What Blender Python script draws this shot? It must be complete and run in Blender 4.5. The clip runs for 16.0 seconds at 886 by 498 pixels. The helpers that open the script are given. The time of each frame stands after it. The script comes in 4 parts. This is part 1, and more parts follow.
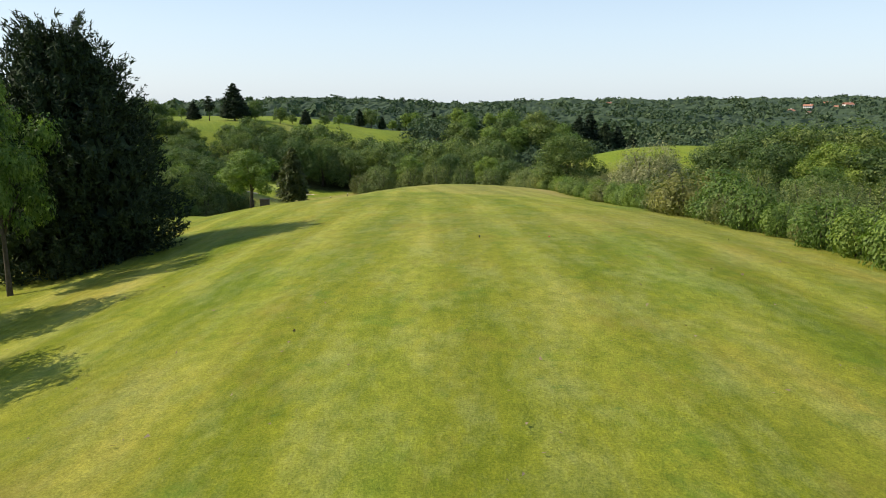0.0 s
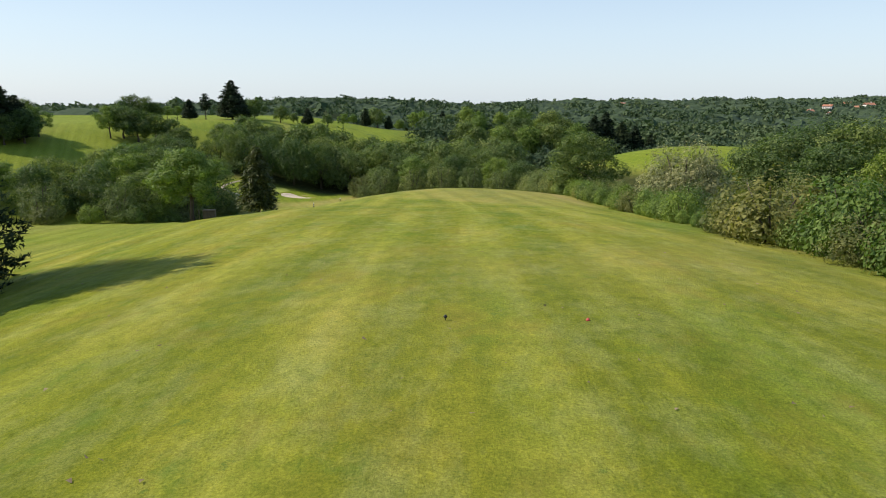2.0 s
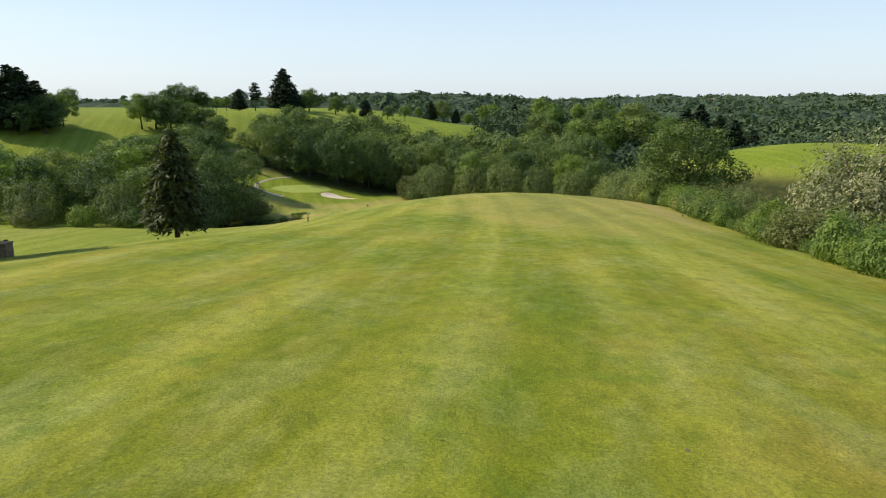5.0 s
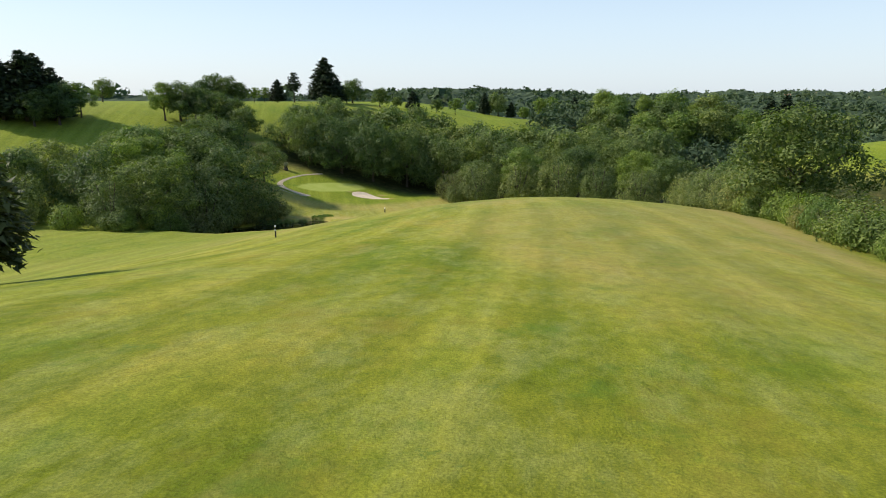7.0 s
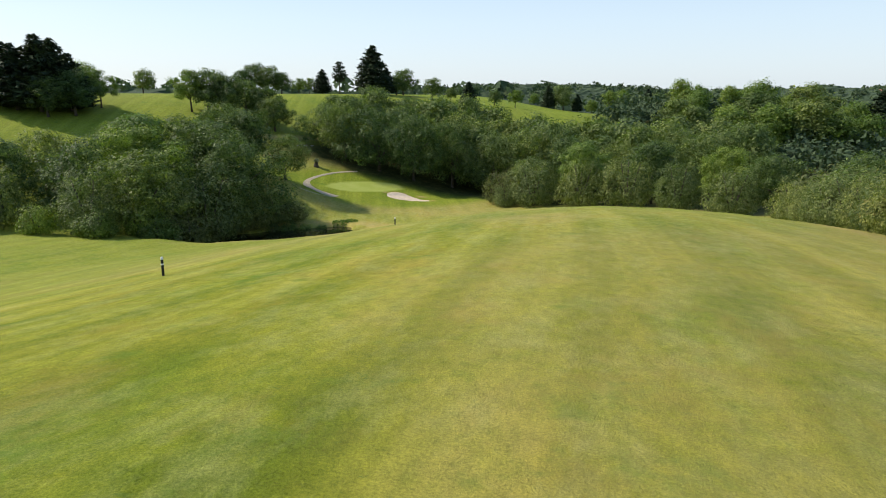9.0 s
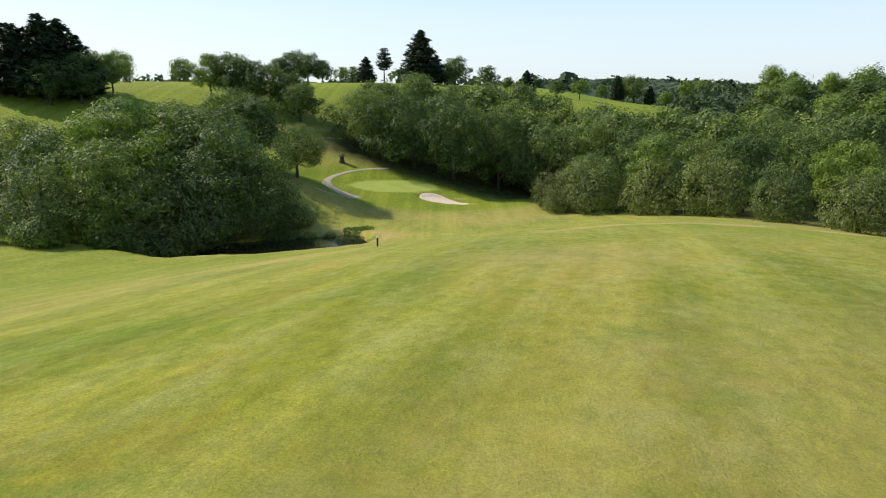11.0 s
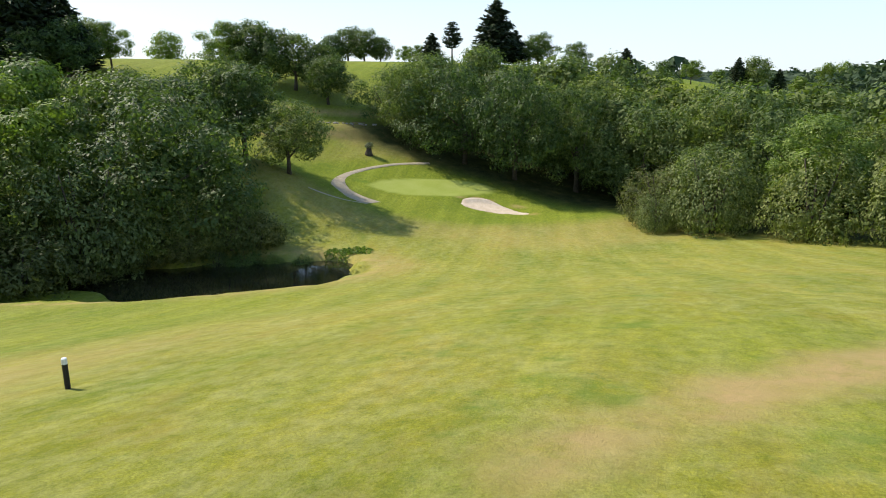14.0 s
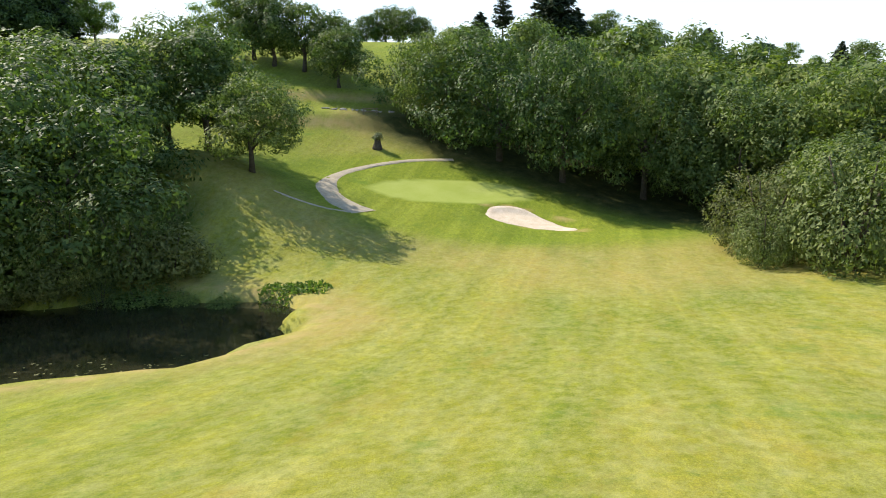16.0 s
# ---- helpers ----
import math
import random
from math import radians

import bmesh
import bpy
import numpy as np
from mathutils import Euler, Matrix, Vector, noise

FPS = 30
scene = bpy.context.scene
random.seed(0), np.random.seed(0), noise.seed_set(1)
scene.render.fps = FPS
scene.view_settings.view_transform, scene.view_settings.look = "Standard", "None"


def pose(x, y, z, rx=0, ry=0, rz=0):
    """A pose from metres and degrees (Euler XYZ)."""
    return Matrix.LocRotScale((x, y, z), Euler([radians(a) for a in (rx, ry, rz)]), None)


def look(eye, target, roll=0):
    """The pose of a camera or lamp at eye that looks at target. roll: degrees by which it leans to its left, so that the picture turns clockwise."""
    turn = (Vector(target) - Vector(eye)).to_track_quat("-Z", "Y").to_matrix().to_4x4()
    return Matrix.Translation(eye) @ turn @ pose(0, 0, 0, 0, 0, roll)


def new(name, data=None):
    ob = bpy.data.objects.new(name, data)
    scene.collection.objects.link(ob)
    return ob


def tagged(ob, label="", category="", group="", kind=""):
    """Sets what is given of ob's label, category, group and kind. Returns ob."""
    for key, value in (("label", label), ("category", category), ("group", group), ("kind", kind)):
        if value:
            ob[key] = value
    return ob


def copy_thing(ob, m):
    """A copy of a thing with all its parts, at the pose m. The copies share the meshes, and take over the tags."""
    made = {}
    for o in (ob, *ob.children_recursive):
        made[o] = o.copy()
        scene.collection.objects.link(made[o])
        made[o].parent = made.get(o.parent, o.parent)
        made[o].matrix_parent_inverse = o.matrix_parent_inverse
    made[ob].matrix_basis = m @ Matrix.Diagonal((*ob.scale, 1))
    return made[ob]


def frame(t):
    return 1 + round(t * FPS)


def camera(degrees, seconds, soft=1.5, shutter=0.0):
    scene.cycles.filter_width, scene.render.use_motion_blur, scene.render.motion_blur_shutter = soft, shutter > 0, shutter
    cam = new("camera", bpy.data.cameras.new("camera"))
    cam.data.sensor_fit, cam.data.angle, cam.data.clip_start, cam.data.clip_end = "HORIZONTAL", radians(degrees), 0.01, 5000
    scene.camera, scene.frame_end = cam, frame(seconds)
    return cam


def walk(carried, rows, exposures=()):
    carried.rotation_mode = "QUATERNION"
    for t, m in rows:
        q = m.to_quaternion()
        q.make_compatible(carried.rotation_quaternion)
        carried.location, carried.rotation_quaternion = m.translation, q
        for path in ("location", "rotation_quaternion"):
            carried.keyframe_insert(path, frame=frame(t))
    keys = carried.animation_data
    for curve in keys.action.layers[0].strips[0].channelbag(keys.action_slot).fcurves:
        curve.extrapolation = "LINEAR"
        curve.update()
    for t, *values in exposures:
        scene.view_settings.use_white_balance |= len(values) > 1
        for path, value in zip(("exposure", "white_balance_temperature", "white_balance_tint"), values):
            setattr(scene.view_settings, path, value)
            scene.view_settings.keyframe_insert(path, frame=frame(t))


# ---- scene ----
cam = camera(66.7, 16.0, soft=1.0)
METRES, EYE, TILT, LEAN, TURN = 180.0, 6.0, -12.1, 0.0, 0.0
ROWS = [
    (0.0, 0.0, 0.0, 0.0, 0.0, 0.0, -0.0),
    (0.5, 0.0021, 0.0198, 0.0024, 0.07, 0.05, -0.01),
    (1.0, 0.0049, 0.0418, 0.0052, 0.26, 0.08, -0.04),
    (1.5, 0.0077, 0.0654, 0.0086, 0.55, 0.09, -0.14),
    (2.0, 0.0109, 0.091, 0.0122, 0.99, 0.08, -0.21),
    (2.5, 0.014, 0.1178, 0.0157, 1.74, 0.07, -0.41),
    (3.0, 0.0172, 0.1459, 0.0194, 2.69, 0.04, -0.64),
    (3.5, 0.0205, 0.1751, 0.0233, 3.7, -0.0, -0.87),
    (4.0, 0.0236, 0.2057, 0.027, 4.74, -0.06, -1.16),
    (4.5, 0.0263, 0.2368, 0.031, 5.96, -0.14, -1.38),
    (5.0, 0.0285, 0.2679, 0.0349, 7.36, -0.26, -1.66),
    (7.5, 0.0306, 0.4279, 0.0545, 13.41, -0.81, -2.91),
    (8.0, 0.0294, 0.4605, 0.0586, 14.63, -0.93, -3.15),
    (8.5, 0.0275, 0.493, 0.0624, 16.26, -1.1, -3.46),
    (9.0, 0.0249, 0.5254, 0.0661, 17.89, -1.25, -3.77),
    (11.5, 0.0022, 0.689, 0.0838, 24.82, -2.07, -5.02),
    (12.0, -0.0044, 0.7213, 0.0871, 26.25, -2.25, -5.25),
    (12.5, -0.0117, 0.7538, 0.0901, 27.65, -2.41, -5.49),
    (13.0, -0.0198, 0.7862, 0.0931, 28.95, -2.55, -5.7),
    (13.5, -0.0286, 0.8187, 0.0962, 30.28, -2.73, -5.91),
    (14.0, -0.0384, 0.8511, 0.0992, 31.74, -2.93, -6.18),
    (14.5, -0.0488, 0.8827, 0.1024, 33.22, -3.19, -6.42),
    (15.0, -0.0602, 0.9144, 0.1052, 34.74, -3.38, -6.68),
    (15.5, -0.0723, 0.9458, 0.1078, 36.23, -3.53, -6.88),
    (16.0, -0.0856, 0.9765, 0.1113, 37.31, -3.76, -7.08),
]
walk(cam, [(t, pose(0, 0, EYE, TILT, LEAN, TURN) @ pose(METRES * x, METRES * y, METRES * z, 90 + pitch, roll, yaw)) for t, x, y, z, yaw, pitch, roll in ROWS],
     exposures=[(0.0, 0.42), (2.5, 0.34), (5.0, 0.40), (9.0, 0.43), (11.5, 0.50), (14.0, 0.64), (16.0, 0.94)])

# ---- world and light ----
SUN_AZ, SUN_EL = 91.0, 42.0  # degrees: the sun stands to the left of the first view
toward = Vector((-math.sin(radians(SUN_AZ)) * math.cos(radians(SUN_EL)), -math.cos(radians(SUN_AZ)) * math.cos(radians(SUN_EL)), math.sin(radians(SUN_EL))))
world = bpy.data.worlds.new("sky")
scene.world = world
world.use_nodes = True
wn = world.node_tree
sky = wn.nodes.new("ShaderNodeTexSky")
sky.sky_type, sky.sun_disc = "NISHITA", False
sky.sun_elevation, sky.sun_rotation = radians(SUN_EL), math.atan2(toward.x, toward.y)
sky.air_density, sky.dust_density, sky.ozone_density = 1.0, 1.2, 1.5
wn.nodes["Background"].inputs["Strength"].default_value = 0.12
geo_dir = wn.nodes.new("ShaderNodeTexCoord")
up = wn.nodes.new("ShaderNodeSeparateXYZ")
wn.links.new(geo_dir.outputs["Generated"], up.inputs[0])
haze = wn.nodes.new("ShaderNodeValToRGB")  # summer haze, whitest at the skyline
while len(haze.color_ramp.elements) < 4:
    haze.color_ramp.elements.new(0.5)
for e, (p, c) in zip(haze.color_ramp.elements, ((0.0, (0.64, 0.72, 0.79)), (0.10, (0.57, 0.69, 0.80)), (0.30, (0.34, 0.50, 0.73)), (1.0, (0.12, 0.25, 0.52)))):
    e.position, e.color = p, (*c, 1)
wn.links.new(up.outputs[2], haze.inputs[0])
bright = wn.nodes.new("ShaderNodeVectorMath")
bright.operation = "SCALE"
bright.inputs["Scale"].default_value = 1 / 0.12
wn.links.new(haze.outputs[0], bright.inputs[0])
air = wn.nodes.new("ShaderNodeMix")
air.data_type = "RGBA"
air.inputs[0].default_value = 0.7
wn.links.new(sky.outputs[0], air.inputs[6])
wn.links.new(bright.outputs[0], air.inputs[7])
wn.links.new(air.outputs[2], wn.nodes["Background"].inputs["Color"])
sun = new("sun", bpy.data.lights.new("sun", "SUN"))
sun.data.energy, sun.data.angle, sun.data.color = 4.4, radians(0.5), (1.0, 0.92, 0.78)
sun.matrix_world = look(toward * 300, (0, 0, 0))


# ---- materials ----
def material(name, rough=0.9):
    """A new node material; returns it with its tree and its Principled node."""
    m = bpy.data.materials.new(name)
    m.use_nodes = True
    b = m.node_tree.nodes["Principled BSDF"]
    b.inputs["Roughness"].default_value = rough
    b.inputs["Specular IOR Level"].default_value = 0.25
    return m, m.node_tree, b


def coords(nt, scale=(1, 1, 1)):
    c, mp = nt.nodes.new("ShaderNodeTexCoord"), nt.nodes.new("ShaderNodeMapping")
    mp.inputs["Scale"].default_value = scale
    nt.links.new(c.outputs["Object"], mp.inputs["Vector"])
    return mp.outputs[0]


def noise_of(nt, vec, scale, detail=4.0, rough=0.55):
    n = nt.nodes.new("ShaderNodeTexNoise")
    n.inputs["Scale"].default_value, n.inputs["Detail"].default_value, n.inputs["Roughness"].default_value = scale, detail, rough
    nt.links.new(vec, n.inputs["Vector"])
    return n.outputs["Fac"]


def ramp(nt, fac, *stops):
    r = nt.nodes.new("ShaderNodeValToRGB")
    while len(r.color_ramp.elements) < len(stops):
        r.color_ramp.elements.new(0.5)
    for e, (p, c) in zip(r.color_ramp.elements, stops):
        e.position, e.color = p, (*c, 1)
    nt.links.new(fac, r.inputs[0])
    return r.outputs[0]


def mix(nt, fac, a, b, how="MIX"):
    n = nt.nodes.new("ShaderNodeMix")
    n.data_type, n.blend_type = "RGBA", how
    for sock, v in ((n.inputs[0], fac), (n.inputs[6], a), (n.inputs[7], b)):
        if isinstance(v, bpy.types.NodeSocket):
            nt.links.new(v, sock)
        else:
            sock.default_value = v if isinstance(v, float) else (*v, 1)
    return n.outputs[2]


def calc(nt, op, a, b):
    n = nt.nodes.new("ShaderNodeMath")
    n.operation = op
    for sock, v in zip(n.inputs, (a, b)):
        if isinstance(v, bpy.types.NodeSocket):
            nt.links.new(v, sock)
        else:
            sock.default_value = v
    return n.outputs[0]


def bump(nt, bsdf, height, strength, dist):
    n = nt.nodes.new("ShaderNodeBump")
    n.inputs["Strength"].default_value, n.inputs["Distance"].default_value = strength, dist
    nt.links.new(height, n.inputs["Height"])
    nt.links.new(n.outputs[0], bsdf.inputs["Normal"])


def turf_material():
    """Mown grass with mowing lines, dry patches, the smooth green and the woodland floor, from the sheet's zones."""
    m, nt, b = material("turf", 0.95)
    b.inputs["Specular IOR Level"].default_value = 0.10
    v = coords(nt)
    zone = nt.nodes.new("ShaderNodeVertexColor")
    zone.layer_name = "zone"
    split = nt.nodes.new("ShaderNodeSeparateColor")
    nt.links.new(zone.outputs[0], split.inputs[0])
    dry, green, litter = split.outputs

    def layer(name):
        a = nt.nodes.new("ShaderNodeAttribute")
        a.attribute_name = name
        return a.outputs["Fac"]

    # coordinates that run with the mowing: across its lines, along them
    where = nt.nodes.new("ShaderNodeSeparateXYZ")
    nt.links.new(v, where.inputs[0])
    across, lush = layer("across"), layer("lush")

    def along(stretch):
        c = nt.nodes.new("ShaderNodeCombineXYZ")
        nt.links.new(across, c.inputs[0])
        nt.links.new(calc(nt, "MULTIPLY", where.outputs[1], stretch), c.inputs[1])
        return c.outputs[0]

    bare = calc(nt, "SUBTRACT", 1.0, calc(nt, "MULTIPLY", lush, 0.85))
    c = ramp(nt, noise_of(nt, along(0.4), 0.14, 6, 0.62), (0.36, (0.116, 0.152, 0.009)), (0.46, (0.160, 0.176, 0.011)), (0.56, (0.202, 0.202, 0.018)), (0.66, (0.232, 0.204, 0.026)))
    c = mix(nt, lush, c, ramp(nt, noise_of(nt, v, 0.08, 4), (0.35, (0.122, 0.168, 0.009)), (0.65, (0.172, 0.206, 0.013))))
    rough = calc(nt, "MULTIPLY", calc(nt, "SUBTRACT", where.outputs[1], 115.0), 1 / 45.0)
    rough.node.use_clamp = True
    # broad mower passes, light and dark of the leaning grass put into the colour
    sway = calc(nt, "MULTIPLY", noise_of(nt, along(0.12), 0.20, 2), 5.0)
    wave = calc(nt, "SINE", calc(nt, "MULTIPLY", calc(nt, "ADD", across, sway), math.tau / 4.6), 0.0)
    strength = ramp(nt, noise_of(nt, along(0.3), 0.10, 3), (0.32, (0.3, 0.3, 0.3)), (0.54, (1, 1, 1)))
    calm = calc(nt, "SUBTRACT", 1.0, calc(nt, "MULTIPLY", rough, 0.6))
    nap_sheen = calc(nt, "MULTIPLY_ADD", calc(nt, "MULTIPLY", calc(nt, "MULTIPLY", wave, strength), calm), 0.5)
    nap_sheen.node.inputs[2].default_value = 0.5
    c = mix(nt, 0.9, c, ramp(nt, nap_sheen, (0.0, (0.80, 0.87, 0.74)), (0.5, (1, 1, 1)), (1.0, (1.27, 1.24, 1.9))), "MULTIPLY")
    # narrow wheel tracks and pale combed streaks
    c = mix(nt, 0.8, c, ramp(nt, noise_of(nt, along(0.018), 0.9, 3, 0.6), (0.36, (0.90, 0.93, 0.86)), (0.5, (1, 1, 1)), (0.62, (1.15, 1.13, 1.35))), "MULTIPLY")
    streak = calc(nt, "MULTIPLY", bare, ramp(nt, noise_of(nt, along(0.4), 0.6, 9, 0.74), (0.47, (0, 0, 0)), (0.66, (1, 1, 1))))
    c = mix(nt, calc(nt, "MULTIPLY", streak, 0.42), c, (0.275, 0.285, 0.100))
    # tufts, spots and bare patches
    c = mix(nt, 0.92, c, ramp(nt, noise_of(nt, along(0.6), 2.1, 9, 0.78), (0.33, (0.64, 0.71, 0.56)), (0.5, (1, 1, 1)), (0.67, (1.34, 1.28, 1.25))), "MULTIPLY")
    c = mix(nt, 0.9, c, ramp(nt, noise_of(nt, v, 19.0, 4, 0.75), (0.30, (0.58, 0.62, 0.54)), (0.5, (1, 1, 1)), (0.70, (1.45, 1.40, 1.42))), "MULTIPLY")
    tuft = ramp(nt, noise_of(nt, coords(nt, (1.0, 0.75, 0.8)), 1.5, 9, 0.82), (0.44, (0, 0, 0)), (0.62, (1, 1, 1)))
    c = mix(nt, calc(nt, "MULTIPLY", calc(nt, "MULTIPLY", tuft, 0.42), calc(nt, "MULTIPLY", rough, bare)), c, (0.330, 0.325, 0.130))
    hollows = ramp(nt, noise_of(nt, v, 2.3, 7, 0.8), (0.36, (1, 1, 1)), (0.48, (0, 0, 0)))
    c = mix(nt, calc(nt, "MULTIPLY", calc(nt, "MULTIPLY", hollows, 0.4), rough), c, (0.105, 0.130, 0.012))
    spots = ramp(nt, noise_of(nt, v, 0.38, 7, 0.7), (0.57, (0, 0, 0)), (0.68, (1, 1, 1)))
    c = mix(nt, calc(nt, "MULTIPLY", spots, 0.55), c, (0.082, 0.152, 0.014))
    weeds = ramp(nt, noise_of(nt, v, 1.1, 8, 0.78), (0.62, (0, 0, 0)), (0.66, (1, 1, 1)))
    c = mix(nt, calc(nt, "MULTIPLY", weeds, 0.5), c, (0.070, 0.125, 0.022))
    brown = calc(nt, "MULTIPLY", bare, ramp(nt, noise_of(nt, along(0.6), 0.30, 8, 0.72), (0.53, (0, 0, 0)), (0.68, (1, 1, 1))))
    c = mix(nt, calc(nt, "MULTIPLY", brown, 0.38), c, (0.235, 0.168, 0.028))
    dryness = calc(nt, "MULTIPLY", dry, ramp(nt, noise_of(nt, v, 0.9, 7, 0.7), (0.3, (0.35, 0.35, 0.35)), (0.55, (1, 1, 1))))
    c = mix(nt, dryness, c, (0.35, 0.25, 0.105))
    gcol = ramp(nt, noise_of(nt, v, 0.4, 3), (0.3, (0.265, 0.310, 0.056)), (0.7, (0.305, 0.340, 0.080)))
    c = mix(nt, green, c, gcol)
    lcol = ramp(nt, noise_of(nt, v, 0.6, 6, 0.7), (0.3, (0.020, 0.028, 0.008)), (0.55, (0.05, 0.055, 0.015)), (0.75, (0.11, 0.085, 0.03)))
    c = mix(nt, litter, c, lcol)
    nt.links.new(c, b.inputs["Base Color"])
    bump(nt, b, noise_of(nt, v, 4.5, 7, 0.75), 0.7, 0.11)
    return m


def leaf_material(name, low, mid, high, through_light=0.33, gloss_rough=0.6):
    """Foliage: colour varies by plant and by clump, clump shading put into it; thin leaves let light through."""
    m, nt, b = material(name, gloss_rough)
    b.inputs["Specular IOR Level"].default_value = 0.22
    info, geo = nt.nodes.new("ShaderNodeObjectInfo"), nt.nodes.new("ShaderNodeNewGeometry")
    c = ramp(nt, geo.outputs["Random Per Island"], (0.0, low), (0.5, mid), (1.0, high))
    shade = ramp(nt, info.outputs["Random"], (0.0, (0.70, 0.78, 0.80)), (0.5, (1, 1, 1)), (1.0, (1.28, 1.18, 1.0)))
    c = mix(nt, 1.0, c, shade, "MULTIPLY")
    # clump-sized mottling, stands for lit and shaded sprays
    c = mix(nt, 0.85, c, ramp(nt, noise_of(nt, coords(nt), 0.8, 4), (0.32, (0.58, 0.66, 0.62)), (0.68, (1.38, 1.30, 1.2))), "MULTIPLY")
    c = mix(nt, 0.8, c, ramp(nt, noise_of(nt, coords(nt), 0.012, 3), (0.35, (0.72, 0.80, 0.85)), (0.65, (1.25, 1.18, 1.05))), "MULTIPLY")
    nt.links.new(c, b.inputs["Base Color"])
    t = nt.nodes.new("ShaderNodeBsdfTranslucent")
    nt.links.new(mix(nt, 1.0, c, (1.25, 1.5, 0.62), "MULTIPLY"), t.inputs[0])
    s = nt.nodes.new("ShaderNodeMixShader")
    s.inputs[0].default_value = through_light
    nt.links.new(b.outputs[0], s.inputs[1])
    nt.links.new(t.outputs[0], s.inputs[2])
    nt.links.new(s.outputs[0], nt.nodes["Material Output"].inputs[0])
    return m


def plain_material(name, low, high, scale=3.0, rough=0.9, relief=0.02):
    m, nt, b = material(name, rough)
    v = coords(nt)
    f = noise_of(nt, v, scale, 6, 0.65)
    c = mix(nt, 0.5, ramp(nt, f, (0.3, low), (0.7, high)), ramp(nt, noise_of(nt, v, scale * 9, 4), (0.3, (0.7, 0.7, 0.7)), (0.7, (1.25, 1.25, 1.25))), "MULTIPLY")
    nt.links.new(c, b.inputs["Base Color"])
    bump(nt, b, noise_of(nt, v, scale * 5, 5), 0.6, relief)
    return m


TURF = turf_material()
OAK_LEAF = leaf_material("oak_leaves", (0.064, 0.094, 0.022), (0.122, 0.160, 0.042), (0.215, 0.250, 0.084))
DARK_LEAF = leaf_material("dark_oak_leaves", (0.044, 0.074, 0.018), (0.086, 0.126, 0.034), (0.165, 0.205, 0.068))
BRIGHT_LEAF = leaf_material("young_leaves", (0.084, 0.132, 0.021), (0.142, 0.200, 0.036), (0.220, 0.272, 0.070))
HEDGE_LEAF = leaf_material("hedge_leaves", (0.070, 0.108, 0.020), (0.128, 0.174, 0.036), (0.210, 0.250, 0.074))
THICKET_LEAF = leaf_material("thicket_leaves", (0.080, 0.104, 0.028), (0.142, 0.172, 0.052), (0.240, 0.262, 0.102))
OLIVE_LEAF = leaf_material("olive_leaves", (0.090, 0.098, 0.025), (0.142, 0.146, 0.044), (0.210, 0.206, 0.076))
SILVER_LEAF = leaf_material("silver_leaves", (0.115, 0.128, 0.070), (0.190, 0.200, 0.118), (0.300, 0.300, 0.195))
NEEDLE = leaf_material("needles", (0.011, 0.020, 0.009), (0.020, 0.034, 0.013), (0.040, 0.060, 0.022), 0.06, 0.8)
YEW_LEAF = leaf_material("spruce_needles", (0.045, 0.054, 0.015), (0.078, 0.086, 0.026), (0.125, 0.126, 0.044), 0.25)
# distant foliage, a little air haze mixed into its base colour
HAZY_FAR_LEAF = leaf_material("hazy_far_leaves", (0.046, 0.072, 0.036), (0.070, 0.100, 0.050), (0.100, 0.132, 0.068), 0.15, 0.9)
WOOD_ROOF = plain_material("wood_roof", (0.024, 0.042, 0.020), (0.062, 0.088, 0.040), 0.16, 0.95, 0.6)
BARK = plain_material("bark", (0.045, 0.035, 0.025), (0.11, 0.09, 0.065), 4.0, 0.95, 0.05)
DEAD_LEAF = plain_material("dead_leaf", (0.07, 0.045, 0.025), (0.34, 0.25, 0.15), 0.9, 0.9, 0.005)
SAND = plain_material("sand", (0.50, 0.39, 0.28), (0.64, 0.53, 0.40), 1.2, 0.95, 0.02)
GRAVEL = plain_material("path_gravel", (0.29, 0.24, 0.17), (0.43, 0.36, 0.26), 2.0, 0.95, 0.03)
STONE = plain_material("rubble", (0.25, 0.22, 0.18), (0.45, 0.41, 0.35), 2.5, 0.9, 0.05)
WEATHERED = plain_material("weathered_wood", (0.11, 0.08, 0.05), (0.24, 0.18, 0.11), 5.0, 0.9, 0.01)
BLACK_PAINT = plain_material("black_paint", (0.012, 0.012, 0.012), (0.03, 0.03, 0.03), 6.0, 0.5, 0.003)
WHITE_PAINT = plain_material("white_paint", (0.68, 0.68, 0.66), (0.82, 0.82, 0.80), 6.0, 0.5, 0.003)
RED_PAINT = plain_material("red_paint", (0.35, 0.05, 0.04), (0.50, 0.08, 0.06), 6.0, 0.5, 0.003)
PLASTER = plain_material("house_plaster", (0.62, 0.58, 0.52), (0.78, 0.75, 0.70), 0.6, 0.9, 0.01)
ROOF_TILE = plain_material("roof_tiles", (0.30, 0.13, 0.08), (0.42, 0.20, 0.12), 0.8, 0.85, 0.03)
GLASS_DARK, gnt, gb = material("window_glass", 0.1)
gb.inputs["Base Color"].default_value = (0.03, 0.035, 0.04, 1)


def water_material():
    """Still, dark pond water with faint ripples and a muddy depth."""
    m, nt, b = material("pond_water", 0.06)
    v = coords(nt)
    nt.links.new(ramp(nt, noise_of(nt, v, 0.5, 4), (0.35, (0.010, 0.012, 0.006)), (0.7, (0.030, 0.028, 0.014))), b.inputs["Base Color"])
    b.inputs["Specular IOR Level"].default_value = 0.5
    bump(nt, b, noise_of(nt, v, 2.2, 3), 0.08, 0.03)
    return m


WATER_MAT = water_material()


# ---- shape of the land ----
def ss(a, b, v):
    """Smooth step from 0 at a to 1 at b."""
    t = np.clip((v - a) / (b - a), 0, 1)
    return t * t * (3 - 2 * t)


